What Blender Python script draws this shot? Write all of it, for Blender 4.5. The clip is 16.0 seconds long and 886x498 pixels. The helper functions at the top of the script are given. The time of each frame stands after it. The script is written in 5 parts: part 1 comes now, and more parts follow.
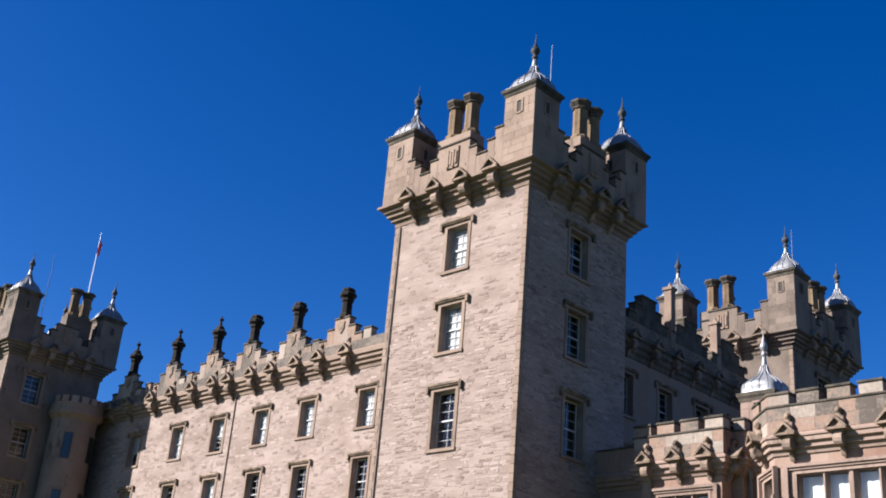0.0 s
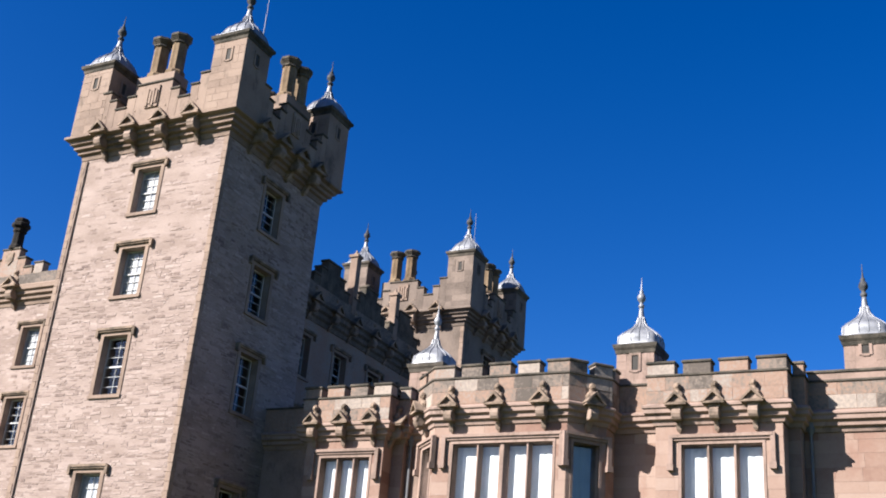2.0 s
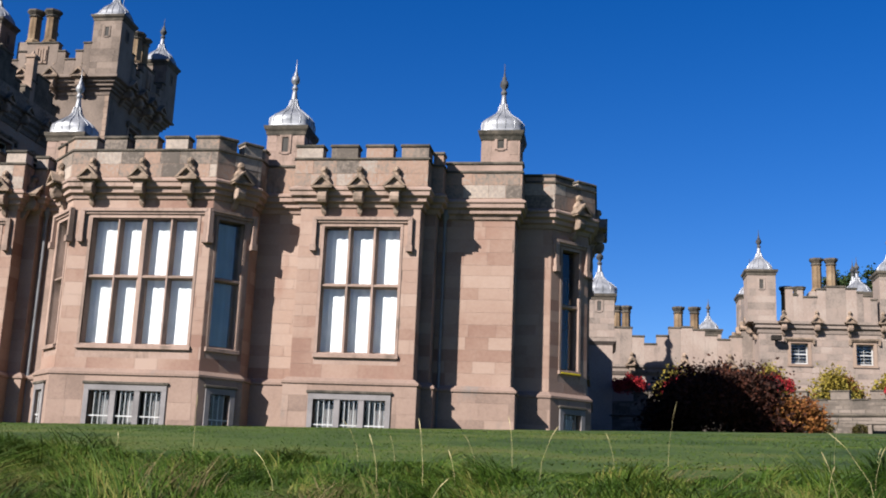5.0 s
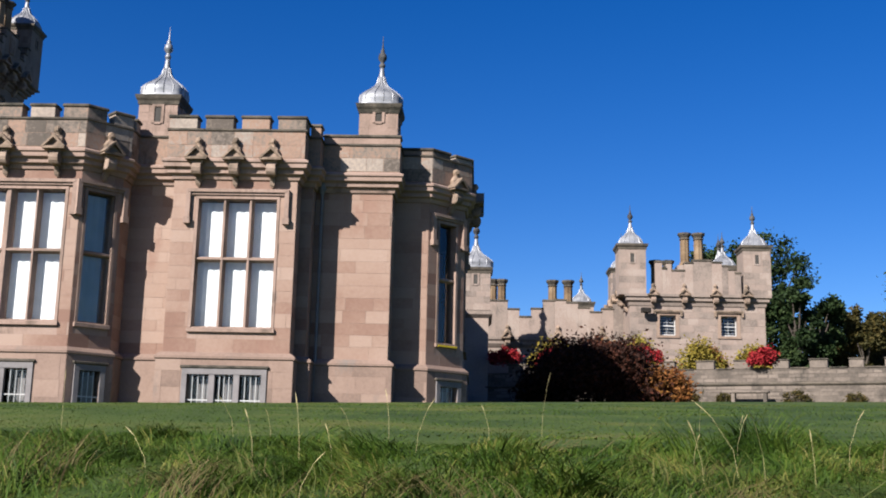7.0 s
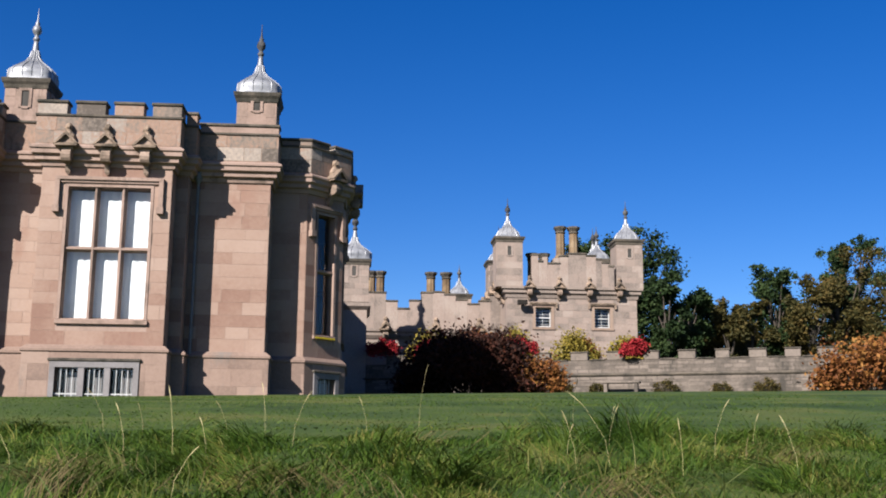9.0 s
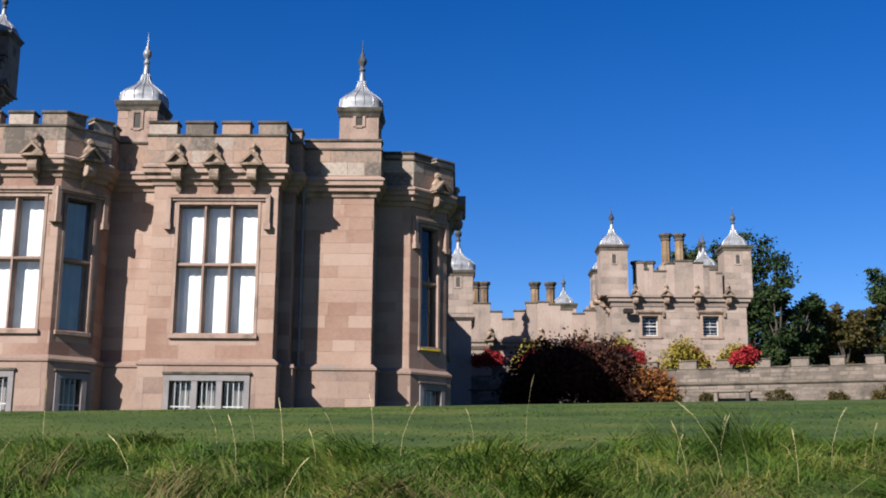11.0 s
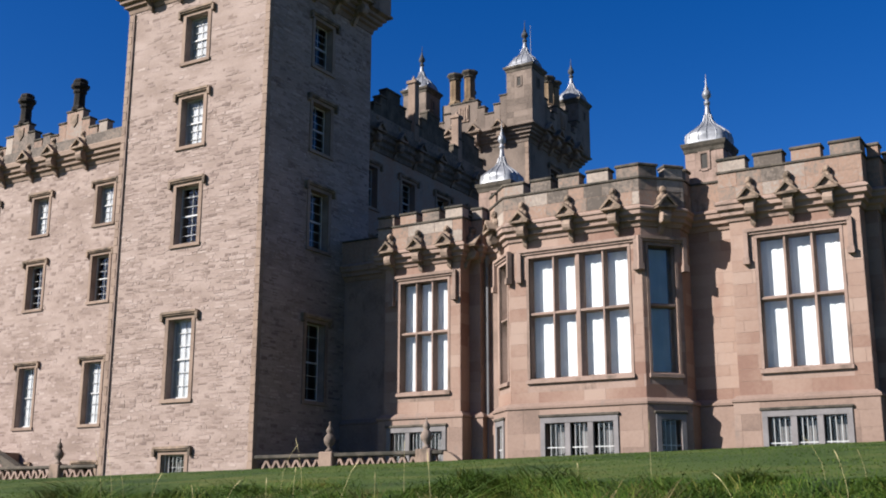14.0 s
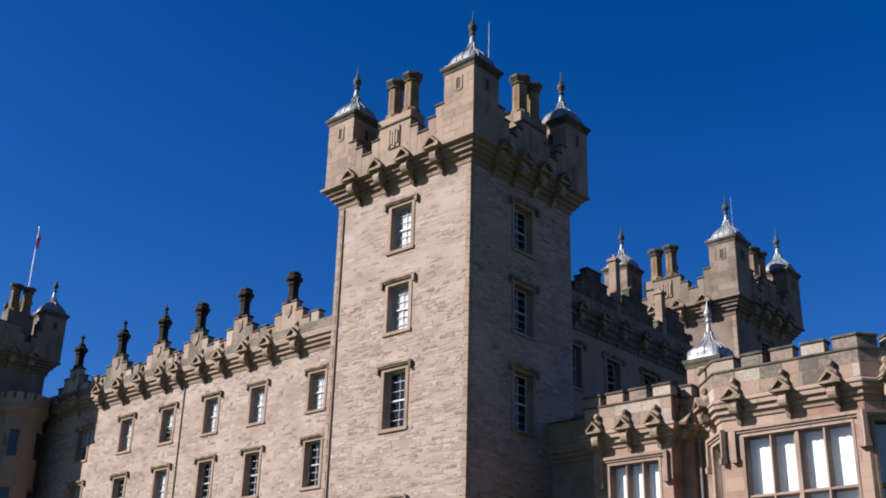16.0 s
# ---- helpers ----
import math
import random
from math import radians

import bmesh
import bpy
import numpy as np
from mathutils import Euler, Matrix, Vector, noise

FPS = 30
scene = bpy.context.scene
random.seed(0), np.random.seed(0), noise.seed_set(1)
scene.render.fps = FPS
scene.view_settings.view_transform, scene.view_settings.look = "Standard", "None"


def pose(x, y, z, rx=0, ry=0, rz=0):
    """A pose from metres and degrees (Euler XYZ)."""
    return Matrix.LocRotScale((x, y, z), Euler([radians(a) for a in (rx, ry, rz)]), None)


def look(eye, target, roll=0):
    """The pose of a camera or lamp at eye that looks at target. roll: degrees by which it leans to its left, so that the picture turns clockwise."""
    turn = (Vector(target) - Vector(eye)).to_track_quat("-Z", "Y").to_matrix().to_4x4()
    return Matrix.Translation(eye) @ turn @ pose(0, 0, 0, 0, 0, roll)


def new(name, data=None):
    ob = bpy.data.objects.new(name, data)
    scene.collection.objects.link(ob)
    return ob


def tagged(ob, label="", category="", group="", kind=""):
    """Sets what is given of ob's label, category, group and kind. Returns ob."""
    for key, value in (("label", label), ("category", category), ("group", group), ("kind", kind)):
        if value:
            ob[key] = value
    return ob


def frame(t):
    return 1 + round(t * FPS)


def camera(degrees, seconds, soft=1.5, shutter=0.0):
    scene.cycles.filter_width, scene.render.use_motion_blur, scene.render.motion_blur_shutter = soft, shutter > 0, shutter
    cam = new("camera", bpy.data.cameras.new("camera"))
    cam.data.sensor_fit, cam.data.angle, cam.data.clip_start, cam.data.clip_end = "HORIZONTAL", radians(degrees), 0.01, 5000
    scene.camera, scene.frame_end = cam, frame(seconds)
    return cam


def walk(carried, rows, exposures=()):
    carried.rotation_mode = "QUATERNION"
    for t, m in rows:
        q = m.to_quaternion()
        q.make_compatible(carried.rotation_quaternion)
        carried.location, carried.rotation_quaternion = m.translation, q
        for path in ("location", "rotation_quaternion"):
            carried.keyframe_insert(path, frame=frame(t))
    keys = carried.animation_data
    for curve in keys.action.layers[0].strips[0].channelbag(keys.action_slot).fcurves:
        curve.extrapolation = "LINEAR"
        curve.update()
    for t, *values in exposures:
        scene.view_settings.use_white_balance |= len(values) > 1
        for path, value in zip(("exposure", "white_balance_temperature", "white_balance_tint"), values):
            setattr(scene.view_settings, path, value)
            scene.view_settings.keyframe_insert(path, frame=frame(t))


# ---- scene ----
# The camera stands on the grass bank below the lawn and turns; its eye is the origin, z up,
# the fronts of the house run along x.
cam = camera(43.6, 16.0, soft=1.9)
TURNS = [
    (0.0, 43.40, 23.42, -4.51),
    (0.5, 40.08, 23.39, -4.50),
    (1.0, 34.98, 22.57, -4.32),
    (1.5, 29.81, 22.81, -4.33),
    (2.0, 26.11, 22.71, -4.49),
    (2.5, 22.58, 22.36, -4.75),
    (3.0, 17.83, 21.37, -4.79),
    (3.5, 14.43, 19.48, -3.49),
    (4.0, 11.73, 16.85, -3.28),
    (4.5, 9.58, 14.39, -2.81),
    (4.7, 8.99, 13.20, -2.62),
    (6.8, 2.30, 11.36, -1.11),
    (7.0, 1.80, 11.32, -1.25),
    (7.5, -1.42, 11.26, -1.03),
    (8.0, -3.13, 11.37, -0.52),
    (8.5, -3.17, 11.04, -0.40),
    (8.7, -4.44, 10.96, -0.47),
    (10.8, -0.93, 11.51, -0.31),
    (11.0, 1.02, 11.50, -0.43),
    (11.5, 4.07, 11.38, -0.39),
    (12.0, 6.73, 11.06, -0.14),
    (12.5, 14.33, 11.00, 0.45),
    (13.0, 18.27, 11.05, 0.46),
    (13.5, 24.21, 11.80, 0.05),
    (14.0, 31.09, 13.26, -0.09),
    (14.5, 34.80, 15.62, -0.53),
    (15.0, 37.63, 18.68, -1.04),
    (15.5, 39.91, 20.81, -1.08),
    (16.0, 41.63, 22.43, -1.40),
]
EXPOSURES = [(0.0, 1.55, 6250, 11), (1.5, 1.65, 6280, 11), (3.0, 1.75, 6320, 11), (3.5, 1.72, 6340, 10), (4.5, 1.46, 6350, 10), (4.7, 1.41, 6350, 10), (7.0, 1.37, 6370, 10), (12.0, 1.34, 6340, 10), (13.5, 1.26, 6310, 10), (14.0, 1.27, 6300, 10), (15.0, 1.26, 6300, 10), (16.0, 1.27, 6300, 10)]
walk(cam, [(t, pose(0, 0, 0, 90 + pitch, roll, yaw)) for t, yaw, pitch, roll in TURNS], EXPOSURES)

# ---------------------------------------------------------------- light
SUN_AZ, SUN_EL = 38.0, 32.0      # degrees left of the house fronts' normal, and above the horizon
world = bpy.data.worlds.new("sky")
scene.world = world
world.use_nodes = True
wn = world.node_tree
sky = wn.nodes.new("ShaderNodeTexSky")
sky.sky_type = 'NISHITA'
sky.sun_disc = False
sky.sun_elevation = radians(SUN_EL)
sky.sun_rotation = radians(180 + SUN_AZ)
sky.altitude, sky.air_density, sky.dust_density, sky.ozone_density = 1500, 0.95, 1.2, 3.0
deep = wn.nodes.new("ShaderNodeHueSaturation")
deep.inputs["Saturation"].default_value = 1.38
deep.inputs["Hue"].default_value = 0.515
wn.links.new(sky.outputs[0], deep.inputs["Color"])
wn.links.new(deep.outputs[0], wn.nodes["Background"].inputs[0])
wn.nodes["Background"].inputs[1].default_value = 0.05
sun = new("sun", bpy.data.lights.new("sun", "SUN"))
sun.data.energy, sun.data.angle, sun.data.color = 5.0, radians(0.5), (1.0, 0.94, 0.87)
sdir = Vector((-math.sin(radians(SUN_AZ)) * math.cos(radians(SUN_EL)), -math.cos(radians(SUN_AZ)) * math.cos(radians(SUN_EL)), math.sin(radians(SUN_EL))))
sun.matrix_world = look(tuple(sdir * 60), (0, 0, 0))


# ---------------------------------------------------------------- materials
def material(name, colours, rough=0.85, big=0.6, fine=14.0, bump=0.25, spread=0.5, metal=0.0, stain=None, stretch=1.0, grain=0.3):
    """Colour ramp picked by piece and by two scales of noise, with relief. colours: 2 to 5 rgb."""
    m = bpy.data.materials.new(name)
    m.use_nodes = True
    nt = m.node_tree
    nd, lk = nt.nodes, nt.links
    bs = nd["Principled BSDF"]
    tc = nd.new("ShaderNodeTexCoord")
    mp = nd.new("ShaderNodeMapping")
    mp.inputs["Scale"].default_value = (1, 1, stretch)
    geo = nd.new("ShaderNodeNewGeometry")
    lk.new(geo.outputs["Position"], mp.inputs[0])
    n1 = nd.new("ShaderNodeTexNoise")
    n1.inputs["Scale"].default_value, n1.inputs["Detail"].default_value = big, 6
    n2 = nd.new("ShaderNodeTexNoise")
    n2.inputs["Scale"].default_value, n2.inputs["Detail"].default_value, n2.inputs["Roughness"].default_value = fine, 8, 0.7
    lk.new(mp.outputs[0], n1.inputs[0])
    lk.new(mp.outputs[0], n2.inputs[0])
    wide = []
    for nz in (n1, n2):
        mr = nd.new("ShaderNodeMapRange")
        mr.inputs[1].default_value, mr.inputs[2].default_value = 0.3, 0.7
        lk.new(nz.outputs[0], mr.inputs[0])
        wide.append(mr.outputs[0])
    oi = nd.new("ShaderNodeObjectInfo")
    add = nd.new("ShaderNodeMath")
    lk.new(oi.outputs["Random"], add.inputs[0])
    lk.new(geo.outputs["Random Per Island"], add.inputs[1])
    fr = nd.new("ShaderNodeMath")
    fr.operation = 'FRACT'
    lk.new(add.outputs[0], fr.inputs[0])
    mix = nd.new("ShaderNodeMix")
    mix.inputs[0].default_value = spread
    lk.new(wide[0], mix.inputs[2])
    lk.new(fr.outputs[0], mix.inputs[3])
    mix2 = nd.new("ShaderNodeMix")
    mix2.inputs[0].default_value = grain
    lk.new(mix.outputs[0], mix2.inputs[2])
    lk.new(wide[1], mix2.inputs[3])
    cr = nd.new("ShaderNodeValToRGB")
    e = cr.color_ramp.elements
    while len(e) < len(colours):
        e.new(0.5)
    for i, c in enumerate(colours):
        e[i].position = 0.22 + 0.56 * i / (len(colours) - 1)
        e[i].color = (*c, 1)
    lk.new(mix2.outputs[0], cr.inputs[0])
    out = cr.outputs[0]
    if stain:
        n3 = nd.new("ShaderNodeTexNoise")
        n3.inputs["Scale"].default_value, n3.inputs["Detail"].default_value = stain[1], 9
        n3.inputs["Roughness"].default_value = 0.65
        ms = nd.new("ShaderNodeMapping")
        ms.inputs["Scale"].default_value = (1, 1, 0.4)
        lk.new(tc.outputs["Object"], ms.inputs[0])
        lk.new(ms.outputs[0], n3.inputs[0])
        r3 = nd.new("ShaderNodeMapRange")
        r3.inputs[1].default_value, r3.inputs[2].default_value = stain[2], stain[2] + 0.12
        lk.new(n3.outputs[0], r3.inputs[0])
        m3 = nd.new("ShaderNodeMix")
        m3.data_type = 'RGBA'
        lk.new(r3.outputs[0], m3.inputs[0])
        lk.new(out, m3.inputs[6])
        m3.inputs[7].default_value = (*stain[0], 1)
        out = m3.outputs[2]
    lk.new(out, bs.inputs["Base Color"])
    bs.inputs["Roughness"].default_value = rough
    bs.inputs["Metallic"].default_value = metal
    bs.inputs["Specular IOR Level"].default_value = 0.25 if rough > 0.75 or rough < 0.55 else 0.1
    if bump:
        bp = nd.new("ShaderNodeBump")
        bp.inputs["Strength"].default_value, bp.inputs["Distance"].default_value = bump, 0.03
        lk.new(n2.outputs[0], bp.inputs["Height"])
        lk.new(bp.outputs[0], bs.inputs["Normal"])
    return m


RUBBLE = material("rubble_sandstone", [(0.12, 0.086, 0.074), (0.182, 0.134, 0.113), (0.222, 0.168, 0.144), (0.25, 0.192, 0.166), (0.3, 0.242, 0.213)], 0.9, 0.6, 8, 0.8, 0.6, stretch=2.2)
MORTAR = material("lime_mortar", [(0.175, 0.13, 0.108), (0.225, 0.172, 0.146), (0.268, 0.21, 0.182)], 0.95, 0.5, 9, 0.6, 0.1, stretch=2.6)
DRESSED = material("dressed_sandstone", [(0.136, 0.0968, 0.0736), (0.194, 0.139, 0.106), (0.221, 0.162, 0.124)], 0.88, 0.8, 12, 0.3, 0.4, stain=((0.0765, 0.0589, 0.0459), 1.2, 0.57))
ASHLAR = material("pink_ashlar", [(0.158, 0.092, 0.069), (0.19, 0.12, 0.091), (0.218, 0.147, 0.114), (0.234, 0.163, 0.128), (0.25, 0.18, 0.144)], 0.85, 0.35, 9, 0.22, 0.5, stain=((0.19, 0.112, 0.084), 0.55, 0.58), grain=0.16)
MOULDED = material("moulded_ashlar", [(0.145, 0.104, 0.0827), (0.213, 0.149, 0.12), (0.242, 0.174, 0.143)], 0.85, 0.9, 12, 0.3, 0.35, stain=((0.0968, 0.0704, 0.0546), 1.4, 0.56))
PLINTH = material("grey_plinth_ashlar", [(0.135, 0.094, 0.075), (0.19, 0.131, 0.104), (0.222, 0.158, 0.126)], 0.88, 0.7, 12, 0.25, 0.6, stain=((0.13, 0.11, 0.098), 1.0, 0.57))
PALE = material("pale_grey_sandstone", [(0.122, 0.098, 0.084), (0.182, 0.146, 0.124), (0.21, 0.16, 0.134), (0.242, 0.197, 0.168)], 0.9, 0.9, 9, 0.35, 0.6, stain=((0.095, 0.08, 0.07), 1.1, 0.59))
WALLSTONE = material("weathered_grey_wall", [(0.0635, 0.0532, 0.0447), (0.114, 0.0933, 0.0776), (0.158, 0.129, 0.109)], 0.92, 0.9, 8, 0.5, 0.6, stain=((0.0444, 0.0386, 0.0324), 1.3, 0.55))
GREYFRAME = material("blue_grey_stone", [(0.114, 0.106, 0.106), (0.176, 0.163, 0.163)], 0.88, 1.2, 12, 0.3, 0.3)
PARAPET = material("weathered_parapet_stone", [(0.075, 0.062, 0.052), (0.145, 0.118, 0.098), (0.22, 0.14, 0.102), (0.2, 0.17, 0.145), (0.275, 0.225, 0.186)], 0.92, 1.0, 10, 0.5, 0.75, stain=((0.055, 0.049, 0.041), 1.5, 0.6))
CARVED = material("carved_dark_stone", [(0.0557, 0.0441, 0.0335), (0.159, 0.117, 0.086), (0.259, 0.186, 0.137)], 0.92, 2.0, 14, 0.6, 0.2)
WEATHERED = material("weathered_carving", [(0.1, 0.076, 0.058), (0.185, 0.134, 0.102), (0.25, 0.185, 0.145)], 0.9, 2.2, 14, 0.5, 0.2)
# Dark stained stone of the rear tower; also deepens the end tower's shade.
DARKBROWN = material("dark_brown_stone", [(0.08, 0.062, 0.05), (0.132, 0.102, 0.083), (0.178, 0.138, 0.112)], 0.92, 0.9, 10, 0.5, 0.5, stain=((0.05, 0.042, 0.034), 1.2, 0.6))
NEARBLACK = material("near_black", [(0.00602, 0.00511, 0.0042), (0.0136, 0.0111, 0.00906), (0.0271, 0.021, 0.0165)], 0.92, 2.0, 14, 0.5, 0.2)
DARKLEAD = material("dark_lead", [(0.022, 0.022, 0.0238), (0.0484, 0.0484, 0.051), (0.0792, 0.0774, 0.0748)], 0.7, 3, 12, 0.2, 0.2)
STRAW = material("straw_grass", [(0.0235, 0.04, 0.0066), (0.047, 0.058, 0.0125), (0.098, 0.09, 0.029)], 0.6, 1.2, 5, 0.0, 0.6)
YELLOW = material("yellow_lichen", [(0.37, 0.264, 0.0106), (0.546, 0.405, 0.0176)], 0.95, 3, 20, 0.4, 0.2)
WITHERED = material("withered_grass", [(0.037, 0.0281, 0.0106), (0.0738, 0.0561, 0.0238), (0.117, 0.0952, 0.0449)], 0.7, 1.2, 5, 0.0, 0.7)
# Lichen stone of copings; on the rear wing's parapet it stands for shade.
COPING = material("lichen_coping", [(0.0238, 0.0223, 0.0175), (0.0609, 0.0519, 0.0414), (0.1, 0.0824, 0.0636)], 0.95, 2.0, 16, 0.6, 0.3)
BROWNISH = material("chimney_stone", [(0.0707, 0.0459, 0.0265), (0.136, 0.0915, 0.053), (0.188, 0.136, 0.0852)], 0.9, 1.2, 10, 0.4, 0.3)
LEAD = material("sheet_lead", [(0.116, 0.122, 0.134), (0.189, 0.192, 0.206), (0.246, 0.251, 0.264)], 0.46, 2.2, 9, 0.15, 0.15, metal=0.3)
SASH = material("white_sash_paint", [(0.317, 0.314, 0.308), (0.405, 0.401, 0.393)], 0.5, 2, 20, 0.0, 0.2)
BLIND = material("white_linen_blind", [(0.48, 0.49, 0.5), (0.58, 0.585, 0.595)], 0.8, 2, 30, 0.0, 0.2)
CURTAIN = material("pale_curtain", [(0.33, 0.33, 0.34), (0.45, 0.45, 0.46)], 0.9, 5, 20, 0.0, 0.3)
# Near-black colour for rooms: the dimness indoors is put into it.
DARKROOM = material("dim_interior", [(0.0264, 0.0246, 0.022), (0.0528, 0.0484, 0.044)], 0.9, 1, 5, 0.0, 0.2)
PIPE = material("brown_iron_pipe", [(0.21, 0.155, 0.125), (0.26, 0.195, 0.16)], 0.6, 3, 10, 0.1, 0.2)
IRON = material("grey_iron", [(0.0924, 0.095, 0.101), (0.129, 0.132, 0.139)], 0.5, 3, 10, 0.1, 0.2)
ROOFING = material("roof_lead_flat", [(0.106, 0.106, 0.114), (0.176, 0.176, 0.185)], 0.7, 1, 10, 0.1, 0.2)
LAWN = material("mown_lawn", [(0.0135, 0.03, 0.0026), (0.0235, 0.0445, 0.0042), (0.038, 0.0605, 0.007), (0.0615, 0.069, 0.0118)], 0.9, 0.45, 22, 0.7, 0.0)
LAWNBLADES = material("lawn_blades", [(0.021, 0.042, 0.0036), (0.0285, 0.054, 0.0047), (0.0415, 0.069, 0.007), (0.07, 0.0765, 0.0145)], 0.6, 0.5, 3, 0.0, 0.55)
BLADES = material("grass_blades", [(0.0052, 0.0125, 0.0011), (0.0145, 0.032, 0.0024), (0.029, 0.056, 0.0052), (0.052, 0.073, 0.0095), (0.122, 0.106, 0.028)], 0.6, 1.7, 4, 0.0, 0.45)
SEED = material("dry_grass_stalk", [(0.295, 0.242, 0.123), (0.406, 0.343, 0.185)], 0.8, 2, 6, 0.0, 0.5)
BARK = material("tree_bark", [(0.03, 0.025, 0.02), (0.075, 0.062, 0.05)], 0.95, 2, 12, 0.6, 0.2)
LEAF_DARK = material("dark_green_leaves", [(0.0066, 0.0132, 0.00495), (0.0149, 0.0281, 0.00906), (0.033, 0.0479, 0.0149)], 0.7, 0.3, 2, 0.0, 0.5)
LEAF_OLIVE = material("olive_turning_leaves", [(0.0165, 0.0175, 0.0056), (0.038, 0.033, 0.0098), (0.072, 0.049, 0.0138)], 0.7, 0.3, 2, 0.0, 0.5)
LEAF_RUST = material("rust_leaves", [(0.0594, 0.0198, 0.00792), (0.132, 0.0495, 0.0145), (0.198, 0.0986, 0.0264)], 0.7, 0.3, 2, 0.0, 0.5)
LEAF_RED = material("crimson_creeper", [(0.124, 0.00554, 0.00833), (0.208, 0.0139, 0.0185), (0.247, 0.0277, 0.0277)], 0.65, 0.8, 3, 0.0, 0.6)
LEAF_GOLD = material("yellow_green_leaves", [(0.106, 0.0858, 0.0132), (0.179, 0.132, 0.0231), (0.132, 0.126, 0.0264)], 0.7, 0.8, 3, 0.0, 0.6)
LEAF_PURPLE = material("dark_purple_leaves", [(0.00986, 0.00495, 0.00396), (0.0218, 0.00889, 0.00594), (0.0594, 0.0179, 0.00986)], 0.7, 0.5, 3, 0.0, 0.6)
FLAGCLOTH = material("flag_cloth", [(0.308, 0.044, 0.0528), (0.44, 0.088, 0.106)], 0.8, 1, 5, 0.0, 0.2)
WHITEPOLE = material("white_pole", [(0.66, 0.66, 0.66), (0.722, 0.722, 0.722)], 0.4, 2, 5, 0.0, 0.2)


def glass_material():
    m = bpy.data.materials.new("window_glass")
    m.use_nodes = True
    nd, lk = m.node_tree.nodes, m.node_tree.links
    nd.remove(nd["Principled BSDF"])
    tr, gl, mx, fr = nd.new("ShaderNodeBsdfTransparent"), nd.new("ShaderNodeBsdfGlossy"), nd.new("ShaderNodeMixShader"), nd.new("ShaderNodeFresnel")
    tr.inputs[0].default_value = (0.9, 0.93, 0.93, 1)
    gl.inputs["Roughness"].default_value = 0.02
    fr.inputs[0].default_value = 1.65
    ns = nd.new("ShaderNodeTexNoise")
    ns.inputs["Scale"].default_value = 1.7
    geo = nd.new("ShaderNodeNewGeometry")
    lk.new(geo.outputs["Position"], ns.inputs[0])
    bp = nd.new("ShaderNodeBump")
    bp.inputs["Strength"].default_value, bp.inputs["Distance"].default_value = 0.15, 0.02
    lk.new(ns.outputs[0], bp.inputs["Height"])
    lk.new(bp.outputs[0], gl.inputs["Normal"])
    lk.new(fr.outputs[0], mx.inputs[0])
    lk.new(tr.outputs[0], mx.inputs[1])
    lk.new(gl.outputs[0], mx.inputs[2])
    lk.new(mx.outputs[0], nd["Material Output"].inputs[0])
    return m


GLASS = glass_material()


rng = random.Random(7)


# ---------------------------------------------------------------- mesh tools
def mesh_of(bm, name, mat, smooth=False):
    me = bpy.data.meshes.new(name)
    bm.normal_update()
    bm.to_mesh(me)
    bm.free()
    me.materials.append(mat)
    if smooth:
        me.polygons.foreach_set("use_smooth", [True] * len(me.polygons))
    return me


def part(name, bm, mat, parent, label="", at=None, smooth=False):
    """One mesh under a thing or part. bm: a bmesh, or a mesh to share."""
    me = bm if isinstance(bm, bpy.types.Mesh) else mesh_of(bm, name, mat, smooth)
    ob = new(name, me)
    ob.parent = parent
    if at is not None:
        ob.matrix_basis = at
    if label:
        tagged(ob, label)
    if mat is GLASS:
        ob.visible_shadow = False
    return ob


def thing(name, label, category, at=None, group="", kind=""):
    ob = new(name)
    ob.empty_display_size = 0.2
    if at is not None:
        ob.matrix_basis = at
    return tagged(ob, label, category, group, kind)


def box(bm, x0, x1, y0, y1, z0, z1):
    v = [bm.verts.new((x, y, z)) for z in (z0, z1) for x, y in ((x0, y0), (x1, y0), (x1, y1), (x0, y1))]
    for f in ((3, 2, 1, 0), (4, 5, 6, 7), (0, 1, 5, 4), (1, 2, 6, 5), (2, 3, 7, 6), (3, 0, 4, 7)):
        bm.faces.new([v[i] for i in f])
    return v


def boxed(*a, bevel=0.0):
    bm = bmesh.new()
    box(bm, *a)
    if bevel:
        bmesh.ops.bevel(bm, geom=bm.edges[:], offset=bevel, segments=1, affect='EDGES')
    return bm


def sheet(x0, x1, y, z0, z1):
    """One pane facing -y."""
    bm = bmesh.new()
    bm.faces.new([bm.verts.new(p) for p in ((x0, y, z0), (x1, y, z0), (x1, y, z1), (x0, y, z1))])
    return bm


def prism(bm, pts, z0, z1):
    """pts anticlockwise seen from above."""
    lo = [bm.verts.new((x, y, z0)) for x, y in pts]
    hi = [bm.verts.new((x, y, z1)) for x, y in pts]
    n = len(pts)
    bm.faces.new(lo[::-1])
    bm.faces.new(hi)
    for i in range(n):
        bm.faces.new((lo[i], lo[(i + 1) % n], hi[(i + 1) % n], hi[i]))


def ring_loft(bm, rings, cap=True):
    rs = [[bm.verts.new(p) for p in r] for r in rings]
    n = len(rs[0])
    for a, b in zip(rs, rs[1:]):
        for i in range(n):
            bm.faces.new((a[i], a[(i + 1) % n], b[(i + 1) % n], b[i]))
    if cap:
        bm.faces.new(rs[0][::-1])
        bm.faces.new(rs[-1])


def lathe(bm, profile, n=12, c=(0, 0), turn=0.0):
    ring_loft(bm, [[(c[0] + r * math.cos(turn + 2 * math.pi * i / n), c[1] + r * math.sin(turn + 2 * math.pi * i / n), z) for i in range(n)] for r, z in profile])


